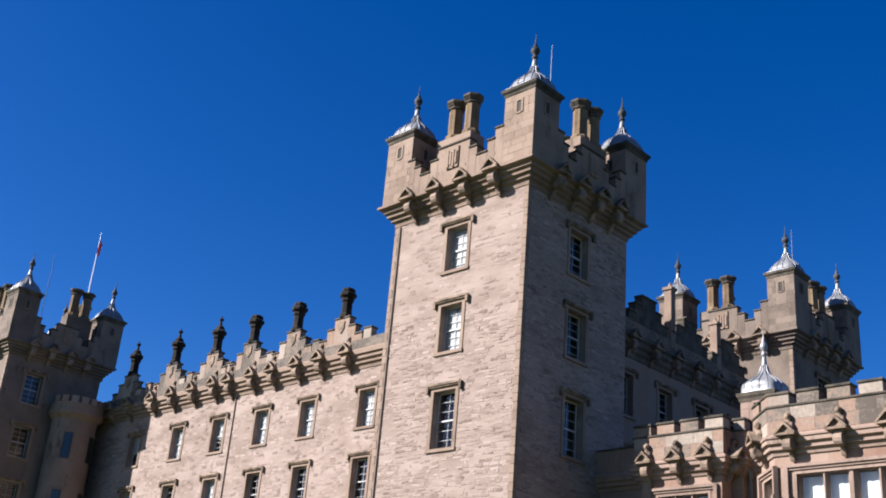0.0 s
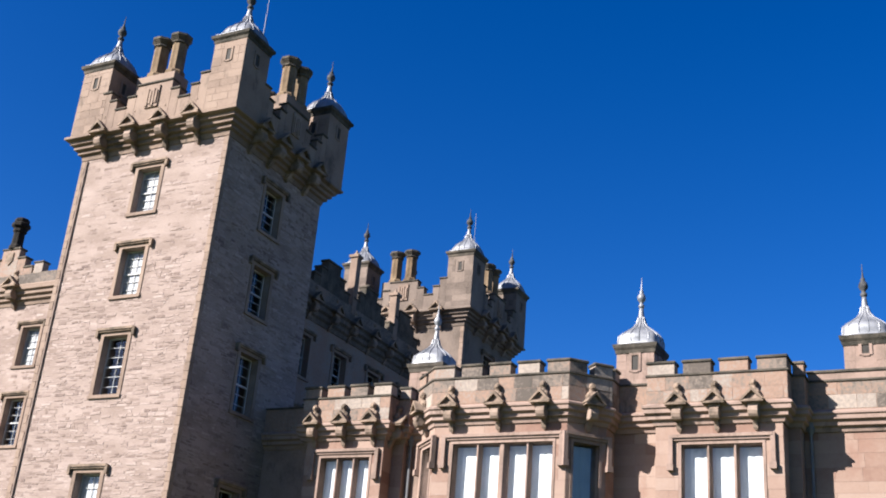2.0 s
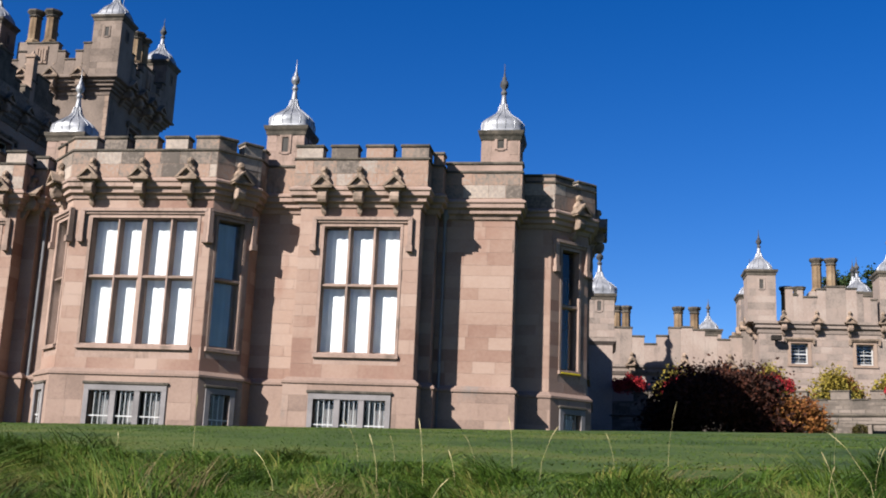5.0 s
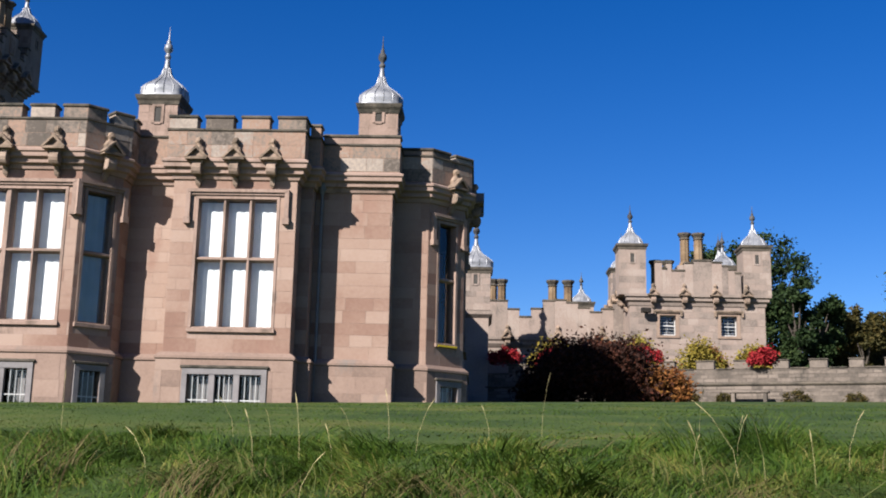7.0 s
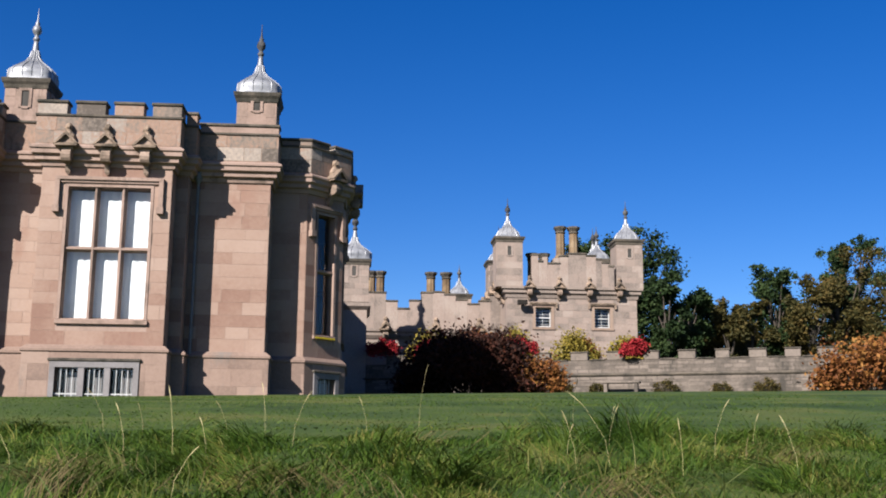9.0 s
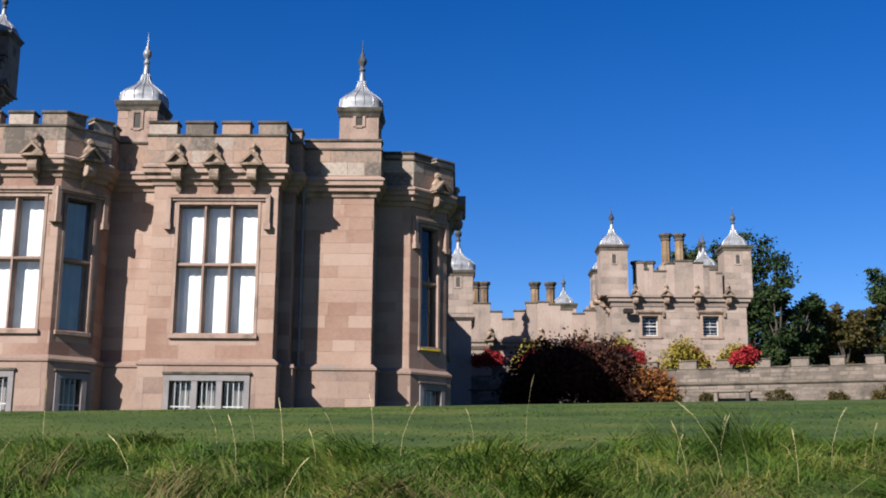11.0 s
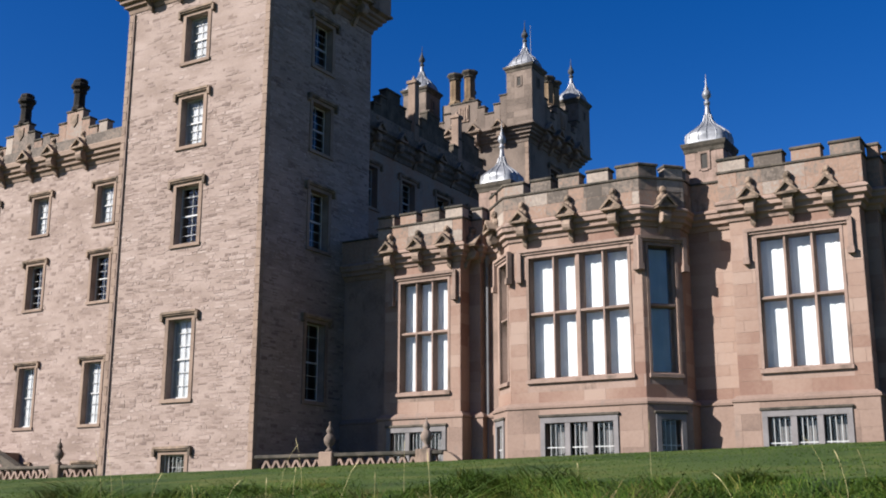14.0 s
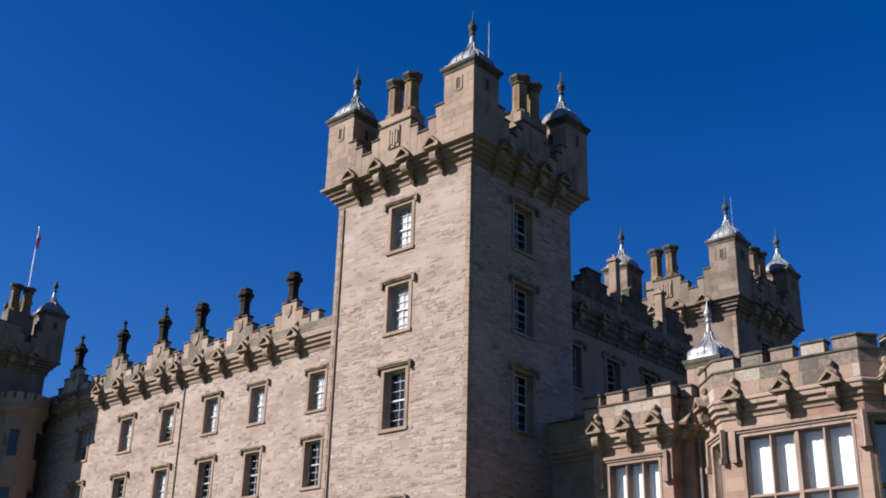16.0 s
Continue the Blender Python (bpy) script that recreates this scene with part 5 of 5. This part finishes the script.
for j in range(9):
    a = gy + 1.4 + j * 0.72
    part("parapet_block", boxed(gx0 - 0.28, gx0 + 0.1, a, a + 0.72, 10.15, (11.4, 11.9, 12.3)[j % 3]), PALE, gh)
for f in (0.17, 0.4, 0.63, 0.86):
    bracket(gh, turn_to(gx0 + (gx1 - gx0) * f, gy, 9.72, 0, -1) @ Matrix.Scale(0.85, 4), "dark carved gabled bracket")
for j in range(4):
    bracket(gh, turn_to(gx0, gy + 1 + j * 2.0, 9.7, -1, 0), "dark carved gabled bracket")
for x, y, z in ((11.9, 64.2, 12.0), (12.7, 64.2, 12.0), (10.15, 64.0, 10.3), (10.85, 64.0, 10.3)):
    chimney(gh, x, y, z, SLIM)
part("chimney_base", boxed(11.4, 13.2, 63.7, 64.7, 10.1, 12.02), PALE, gh)
turret(gh, 14.7, 67.0, 10.1, 12.5, 0.8, PALE, 0.1, 0.9)

gfh = [(a - 0.19, b + 0.19, c - 0.17, d + 0.3) for a, b, c, d in g_h]
lay(stones((gx0, gy), (gx1, gy), 3.5, 9.5, gfh, rng, (0.3, 0.4), (0.4, 1.0), 0.01, (0.002, 0.016), 0.004, 0.0, 0.008), "ashlar_block", PALE, gh, 120, "coursed pale sandstone facing")

# low link and turret nearer the pavilion
lk_ = thing("link_building", "low pale sandstone link with stepped parapet and chimneys", "building", pose(0, 0, 0))
part("wall_front", wall((-3, 66), (8.6, 66), 0, 7.9, 0.5), PALE, lk_)
part("roof", boxed(-3, 8.6, 66.3, 72, 7.5, 7.8), ROOFING, lk_)
part("cornice", band([(-3, 66), (8.6, 66)], [(0, 7.3), (0.05, 7.3), (0.2, 7.5), (0.2, 7.65), (0.3, 7.75), (0.3, 7.9), (0, 7.95)]), PALE, lk_)
zs = (10.1, 10.1, 9.6, 9.15, 9.65, 10.15, 10.2, 10.05, 9.75, 9.5, 9.7, 10.1)
for j, z in enumerate(zs):
    a = 0.2 + j * 0.7
    ob = part("parapet_block", boxed(a, a + 0.7, 65.75, 66.15, 7.9, z - 0.08, bevel=0.012), PALE, lk_)
    part("coping", boxed(a - 0.03, a + 0.73, 65.7, 66.2, z - 0.08, z + 0.03, bevel=0.02), COPING, ob)
for x, y, z in ((0.7, 67, 9.55), (1.25, 67, 9.55), (4.35, 67, 9.55), (5.3, 67, 9.55)):
    chimney(lk_, x, y, z, SLIM)
for a, b in ((0.3, 1.7), (4.0, 5.7)):
    part("chimney_base", boxed(a, b, 66.5, 67.5, 7.7, 9.6), PALE, lk_)
for x in (1.6, 4.6, 7.2):
    bracket(lk_, turn_to(x, 66, 7.4, 0, -1), "dark carved bracket")
turret(lk_, 6.6, 72.5, 7.7, 11.0, 0.74, PALE, 0.12, 0.84)

nt_ = thing("small_tower", "sandstone turret tower with lead dome beside the link", "tower", pose(0, 0, 0))
part("body", boxed(-3.4, 0.42, 60.0, 64, 0, 8.5), PALE, nt_)
part("string_course", band([(-3.4, 60), (0.42, 60), (0.42, 64)], [(0, 8.2), (0.2, 8.4), (0.2, 8.6), (0, 8.65)]), PALE, nt_)
turret(nt_, -0.32, 60.6, 8.6, 10.97, 0.82, PALE, 0.13, 1.0, swell=True, tall=1.25)

# crenellated garden wall, running nearer to the right
WA, WB = (-1.0, 60.6), (25.0, 50.2)
cw = thing("garden_wall", "weathered grey crenellated garden wall at the lawn's edge", "wall", pose(0, 0, 0))
LW = (Vector(WB) - Vector(WA)).length
part("wall", wall(WA, WB, 1.8, 5.22, 0.45), WALLSTONE, cw)
part("string_course", band([WA, WB], [(0, 4.42), (0.06, 4.42), (0.1, 4.48), (0.0, 4.56)]), COPING, cw)
sW = (Vector(WB) - Vector(WA)) / LW
m_w = turn_to(WA[0], WA[1], 0, sW.y, -sW.x)
for k in range(14):
    u = 0.034 + 0.0335 * k
    a = (u * 60.2 / (1 + 0.4 * u) + 1) / 0.9285
    w = 0.44 + 0.12 * rng.uniform(-1, 1)
    ob = part("merlon", boxed(a - w, a + w, -0.03, 0.47, 5.21, 5.602, bevel=0.03), WALLSTONE, cw, "", m_w)
    part("coping", boxed(a - w - 0.04, a + w + 0.04, -0.07, 0.51, 5.6, 5.68, bevel=0.03), COPING, ob)
    part("embrasure_sill", boxed(a + w + 0.05, a + 1.3, -0.06, 0.5, 5.2, 5.27, bevel=0.02), COPING, cw, "", m_w)
bl = stones(WA, WB, 2.0, 4.4, [], rng, (0.12, 0.22), (0.3, 0.9), 0.014, (0.003, 0.016), 0.02) + stones(WA, WB, 4.57, 5.2, [], rng, (0.12, 0.2), (0.3, 0.8), 0.014, (0.003, 0.016), 0.02)
lay(bl, "wall_stone", WALLSTONE, cw, 80, "weathered coursed walling")


# raised terrace behind the wall
bm = bmesh.new()
prism(bm, [(-0.8, 61.2), (24.8, 50.9), (24.8, 64.0), (-0.8, 66.5)], 0.5, 4.9)
ter = new("terrace", mesh_of(bm, "terrace", LAWN))
tagged(ter, "raised grass terrace behind the garden wall", "terrace", kind="structure")

# ---------------------------------------------------------------- plants
def leaf_cloud(centre_list, n, size, r, squash=0.8):
    """Leaves as single bent quads scattered over lumps: centre_list of (centre, radius)."""
    V, F = [], []
    tot = sum(q[1] ** 2 for q in centre_list)
    for c, R in centre_list:
        for _ in range(int(n * R * R / tot)):
            d = Vector((r.gauss(0, 1), r.gauss(0, 1), r.gauss(0, 1)))
            d = d * R * 0.52
            p = Vector(c) + Vector((d.x, d.y, d.z * squash))
            a = Vector((r.gauss(0, 1), r.gauss(0, 1), r.gauss(0, 0.7))).normalized()
            b = a.cross(Vector((r.gauss(0, 1), r.gauss(0, 1), r.gauss(0, 1)))).normalized()
            s = size * r.uniform(0.6, 1.4)
            k = len(V)
            V += [tuple(p - a * s), tuple(p + b * s * 0.55), tuple(p + a * s), tuple(p - b * s * 0.55)]
            F.append((k, k + 1, k + 2, k + 3))
    return V, F


def crown_part(parent, name, cl, n, size, mat, r, squash=0.8, label=""):
    V, F = leaf_cloud(cl, n, size, r, squash)
    me = bpy.data.meshes.new(name)
    me.from_pydata(V, [], F)
    me.materials.append(mat)
    ob = new(name, me)
    ob.parent = parent
    if label:
        tagged(ob, label)
    return ob


def limb(bm, p, q, r0, r1, r):
    p, q = Vector(p), Vector(q)
    d = (q - p).normalized()
    u = d.orthogonal().normalized()
    w = d.cross(u)
    rings = []
    for i in range(5):
        f = i / 4
        c = p.lerp(q, f) + Vector((r.uniform(-1, 1), r.uniform(-1, 1), 0)) * r0 * 0.5 * (0 < i < 4)
        rr = r0 + (r1 - r0) * f
        rings.append([tuple(c + (u * math.cos(a) + w * math.sin(a)) * rr) for a in [2 * math.pi * j / 7 for j in range(7)]])
    ring_loft(bm, rings)


def tree(x, y, h, spread, mat, label, seed, n=5000, size=0.32, low=0.25, lumps=16):
    r = random.Random(seed)
    z = ground_z(x, y) - 0.2
    t = thing("tree", label, "tree", pose(x, y, z))
    bm = bmesh.new()
    limb(bm, (0, 0, 0), (r.uniform(-.3, .3), r.uniform(-.3, .3), h * 0.5), h * 0.028, h * 0.016, r)
    cl = []
    for i in range(lumps):
        a = r.uniform(0, 2 * math.pi)
        f = low + (0.95 - low) * (i + 0.5) / lumps
        rad = spread * (0.9 - 0.75 * abs(f - 0.5) ** 1.3) * r.uniform(0.35, 0.95)
        c = (math.cos(a) * rad, math.sin(a) * rad, h * f)
        cl.append((c, spread * r.uniform(0.14, 0.27)))
        limb(bm, (0, 0, h * min(0.48, f * 0.7)), (c[0] * 0.95, c[1] * 0.95, c[2]), h * 0.009, h * 0.003, r)
        for _ in range(4):
            e = Vector(c) + Vector((r.uniform(-1, 1), r.uniform(-1, 1), r.uniform(-.8, .8))) * spread * 0.3
            cl.append((tuple(e), spread * r.uniform(0.07, 0.16)))
    part("trunk", bm, BARK, t, "dark branching trunk")
    crown_part(t, "crown", cl, n, size, mat, r)
    return t


def bush(x, y, w, h, mat, label, seed, n=2500, size=0.11, z=None, depth=None, name="bush"):
    r = random.Random(seed)
    z = ground_z(x, y) - 0.05 if z is None else z
    t = thing(name, label, "bush", pose(x, y, z))
    bm = bmesh.new()
    cl = []
    for i in range(30):
        c = (r.uniform(-0.5, 0.5) * w * 0.82, r.uniform(-0.5, 0.5) * (depth or w * 0.5), h * r.uniform(0.1, 0.8))
        k = 1 - abs(c[0]) / w * 0.9
        c = (c[0], c[1], c[2] * k)
        cl.append((c, min(w, h) * r.uniform(0.14, 0.28)))
        limb(bm, (c[0] * 0.3, c[1] * 0.3, 0), c, 0.03, 0.012, r)
    tagged(part("twigs", bm, BARK, t), "thin dark twigs inside the shrub", kind="stuff")
    crown_part(t, "foliage", cl, n, size, mat, r, 0.9)
    return t


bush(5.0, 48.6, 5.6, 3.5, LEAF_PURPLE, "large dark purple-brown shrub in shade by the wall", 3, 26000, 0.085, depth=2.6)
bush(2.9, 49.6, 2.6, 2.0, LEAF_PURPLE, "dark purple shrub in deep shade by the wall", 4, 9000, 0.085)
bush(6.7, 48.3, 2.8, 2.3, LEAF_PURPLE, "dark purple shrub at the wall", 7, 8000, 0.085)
bush(8.0, 48.0, 2.0, 1.75, LEAF_RUST, "rust brown shrub at the wall's foot", 5, 5000, 0.075)
for i, (u, v0, v1, w, y, mat, lab) in enumerate((
        (0.0216, 0.0963, 0.1137, 0.0214, 0, LEAF_RED, "crimson creeper hanging over the wall"),
        (0.0638, 0.0948, 0.1133, 0.0190, 0, LEAF_RED, "crimson creeper hanging over the wall"),
        (0.1465, 0.1011, 0.1166, 0.0269, 0, LEAF_RED, "crimson creeper hanging over the wall top"),
        (0.2510, 0.0996, 0.1182, 0.0178, 0, LEAF_RED, "crimson creeper hanging over the wall top"),
        (0.0614, 0.1081, 0.1194, 0.0318, 61.5, LEAF_GOLD, "olive yellow shrub above the wall"),
        (0.1424, 0.1124, 0.1259, 0.0290, 61, LEAF_GOLD, "yellow-green shrub above the wall"),
        (0.1953, 0.1029, 0.1220, 0.0354, 59.5, LEAF_GOLD, "yellow-green shrub above the wall"),
        (0.2443, 0.1036, 0.1181, 0.0251, 59, LEAF_GOLD, "yellow-green shrub above the wall"),
        (0.2067, 0.1041, 0.1175, 0.0208, 60.0, LEAF_RUST, "rust red shrub above the wall"),
        (0.1052, 0.1036, 0.1191, 0.0474, 60.6, LEAF_RUST, "rust red shrub above the wall"))):
    if mat is LEAF_RED:
        y = (60.6 - 0.4) / (1 + 0.4 * u) - 0.2
        bush(u * y, y, w * y * 1.35, (v1 - v0) * y * 0.95, mat, lab, 20 + i, 4200, 0.065, v0 * y, name="creeper", depth=0.4)
    else:
        bush(u * y, y, w * y * 1.2, v1 * y * 1.02 - 4.9, mat, lab, 20 + i, 6500, 0.075, 4.9, depth=0.8)
for x, y, w, h, m_, lab, sd in ((23.2, 50.0, 3.6, 2.9, LEAF_RUST, "rust orange beech bush at the wall's end", 41), (26.5, 51.5, 5.0, 3.3, LEAF_RUST, "rust orange beech bush at the wall's end", 42), (25.0, 53.0, 4.0, 2.6, LEAF_OLIVE, "olive shrub behind the wall", 43)):
    bush(x, y, w, h, m_, lab, sd, 5000, 0.11)
for x, w, h, sd in ((10.2, 1.3, 0.75, 51), (12.0, 0.9, 0.55, 52), (15.2, 1.5, 0.7, 53), (17.6, 1.1, 0.6, 54), (19.6, 1.4, 0.8, 55)):
    bush(x, 60.2 - 0.4 * x - 0.35, w, h, LEAF_OLIVE, "low thin olive plant at the garden wall's foot", sd, 1100, 0.05, depth=0.3)
TREES = ((22.2, 87, 14.0, 4.4, LEAF_DARK, "tall spreading dark green tree behind the gatehouse", 0.3),
         (20.3, 93, 14.6, 4.0, LEAF_DARK, "tall dark green tree behind the gatehouse", 0.35),
         (23.9, 84, 10.4, 1.9, LEAF_DARK, "dark slender tree behind the gatehouse", 0.2),
         (26.4, 88, 9.4, 2.6, LEAF_DARK, "dark green tree behind the wall", 0.08),
         (29.5, 92, 9.5, 2.3, LEAF_DARK, "dark green tree behind the wall", 0.1),
         (30.9, 90, 8.5, 3.0, LEAF_OLIVE, "thin brownish tree behind the wall", 0.1),
         (34.1, 94, 9.3, 2.4, LEAF_OLIVE, "olive brown tree behind the wall", 0.1),
         (36.9, 95, 12.6, 2.9, LEAF_DARK, "dark green rounded tree", 0.2),
         (38.9, 92, 11.3, 3.4, LEAF_OLIVE, "olive tree turning rust brown", 0.05),
         (42.3, 94, 12.2, 3.6, LEAF_OLIVE, "olive green tree turning to autumn brown", 0.05),
         (45.2, 97, 15.9, 3.0, LEAF_DARK, "tall dark tree at the wood's edge", 0.35),
         (46.5, 92, 13.4, 5.5, LEAF_OLIVE, "olive green tree turning to autumn brown", 0.08),
         (52.4, 96, 16.1, 6.0, LEAF_DARK, "tall dark green woodland tree", 0.1),
         (30.4, 104, 8.9, 4.5, LEAF_DARK, "dark green tree further back", 0.05),
         (36.1, 108, 8.7, 5.0, LEAF_DARK, "dark green tree further back", 0.05),
         (40.0, 106, 10.1, 5.0, LEAF_DARK, "dark green tree further back", 0.05),
         (46.7, 108, 11.5, 6.0, LEAF_DARK, "dark green tree further back", 0.05),
         (51.8, 104, 13.1, 7.0, LEAF_OLIVE, "olive green tree turning to autumn brown", 0.05))
for i, (x, y, h, sp, mat, lab, low) in enumerate(TREES):
    tree(x, y, h, sp, mat, lab, 100 + i, 16000, 0.14, low, 26)


# ---------------------------------------------------------------- grass on the bank
def grass(name, label, n, area, hgt, wid, mat, seed, lean=0.5, clump=0.0, power=1.0, ragged=0.0, tufts=800):
    """Curved blades; a share of them in leaning tufts. Long grass shortens raggedly towards the lawn."""
    r = random.Random(seed)
    V, F = [], []
    cl = [(r.uniform(area[0], area[1]), r.uniform(area[2], area[3]), 0.4 + 1.9 * r.random() ** 2, r.uniform(0, 6.28), r.uniform(0.25, 1.25), r.uniform(0.06, 0.26)) for _ in range(tufts)]
    for i in range(n):
        if r.random() < clump:
            c = cl[r.randrange(len(cl))]
            x, y = c[0] + r.gauss(0, c[5]), c[1] + r.gauss(0, c[5])
            h, ang, ln = hgt * c[2] * r.uniform(0.45, 1.15), c[3] + r.gauss(0, 0.6), c[4] * r.uniform(0.5, 1.2)
        else:
            x, y = r.uniform(area[0], area[1]), area[2] + (area[3] - area[2]) * r.random() ** power
            h, ang, ln = hgt * r.uniform(0.25, 0.8), r.uniform(0, 6.28), r.uniform(0.1, 1.0)
        if ragged:
            h *= 0.38 + 1.35 * max(0.0, noise.noise(Vector((x * 1.5, y * 1.1, 8.0))) + 0.32)
            lim = area[3] - 1.6 + ragged * noise.noise(Vector((x * 0.45, y * 0.3, 3.0)))
            h *= max(0.1, min(1.0, 0.1 + (lim - y) / 2.6))
        z = ground_z(x, y) + 0.07 * noise.noise(Vector((x * 0.6, y * 0.6, 0))) * (1 if 3 < y < 12 else 0.2) - 0.02
        dx, dy = math.cos(ang), math.sin(ang)
        w = wid * r.uniform(0.6, 1.4)
        qx, qy = w * r.uniform(0.6, 1), w * r.uniform(-0.6, 0.6)
        b = ln * h * lean
        k = len(V)
        for f_, bw in ((0, 1), (0.45, 0.9), (0.8, 0.6)):
            ox, oy, oz = x + dx * b * f_ * f_ * 1.6, y + dy * b * f_ * f_ * 1.6, z + h * f_ * (1 - 0.45 * ln * f_)
            V += [(ox - qx * bw, oy - qy * bw, oz), (ox + qx * bw, oy + qy * bw, oz)]
        V.append((x + dx * b * 1.6, y + dy * b * 1.6, z + h * (1 - 0.6 * ln)))
        F += [(k, k + 1, k + 3, k + 2), (k + 2, k + 3, k + 5, k + 4), (k + 4, k + 5, k + 6)]
    me = bpy.data.meshes.new(name)
    me.from_pydata(V, [], F)
    me.materials.append(mat)
    tagged(new(name, me), label, "grass", kind="stuff")


def seed_stalks(name, label, n, area, hgt, seed):
    """Tall thin stalks, each bending to a pale feathery head."""
    r = random.Random(seed)
    V, F = [], []
    for _ in range(n):
        x, y = r.uniform(area[0], area[1]), r.uniform(area[2], area[3])
        h, ang, ln = r.uniform(*hgt), r.uniform(0, 6.28), r.uniform(0.05, 0.6)
        z = ground_z(x, y) - 0.02
        k = len(V)
        fs = ((0, 0.0012), (0.4, 0.0011), (0.78, 0.0009), (0.84, 0.0022), (0.9, 0.0034), (0.96, 0.0024), (1.0, 0.0006))
        for f_, w in fs:
            b = ln * h * f_ ** 2.2
            p = (x + math.cos(ang) * b, y + math.sin(ang) * b, z + h * f_ * (1 - 0.25 * ln * f_))
            V += [(p[0] - w, p[1], p[2]), (p[0] + w, p[1] + 0.3 * w, p[2])]
        F += [(k + 2 * i, k + 2 * i + 1, k + 2 * i + 3, k + 2 * i + 2) for i in range(len(fs) - 1)]
    me = bpy.data.meshes.new(name)
    me.from_pydata(V, [], F)
    me.materials.append(SEED)
    tagged(new(name, me), label, "grass", kind="stuff")


grass("long_grass", "long rough tussock grass on the bank", 285000, (-11.5, 5.2, 4.6, 13.2), 0.19, 0.0042, BLADES, 11, 1.3, 0.42, 1.0, 3.0)
grass("lawn_grass", "short mown lawn grass", 160000, (-26, 12, 8.0, 30), 0.056, 0.012, LAWNBLADES, 12, 1.2, 0.0, 1.5)
grass("straw_tuft", "yellowing grass tufts on the bank", 21000, (-11.5, 5.2, 4.8, 10.6), 0.18, 0.0034, STRAW, 14, 1.4, 0.85, 1.0, 3.0)
grass("dead_tuft", "brown withered grass tufts on the bank", 2800, (-11.0, 5.0, 5.4, 9.5), 0.17, 0.0036, WITHERED, 15, 1.6, 1.0, 1.0, 0.0, 60)
seed_stalks("seed_stalk", "dry pale seeding grass stalks", 44, (-10.5, 5, 6.6, 11.5), (0.3, 0.75), 13)

fl = thing("floodlight", "small dark floodlight fixed to the gatehouse wall", "floodlight", pose(9.35, 63.0, 9.15))
part("bracket_arm", boxed(-0.04, 0.04, -0.35, 0.0, -0.05, 0.05), NEARBLACK, fl)
part("housing", boxed(-0.28, 0.28, -0.62, -0.3, -0.12, 0.16, bevel=0.03), NEARBLACK, fl)

# pale bench against the garden wall
gb = thing("garden_bench", "pale stone bench against the garden wall", "bench", pose(13.0, 54.2, ground_z(13.0, 54.2), 0, 0, -21.8))
part("bench_slab", boxed(-0.95, 0.95, -0.25, 0.25, 0.42, 0.52, bevel=0.02), WALLSTONE, gb)
for sx in (-0.75, 0.75):
    part("support", boxed(sx - 0.09, sx + 0.09, -0.2, 0.2, -0.05, 0.42, bevel=0.015), WALLSTONE, gb)
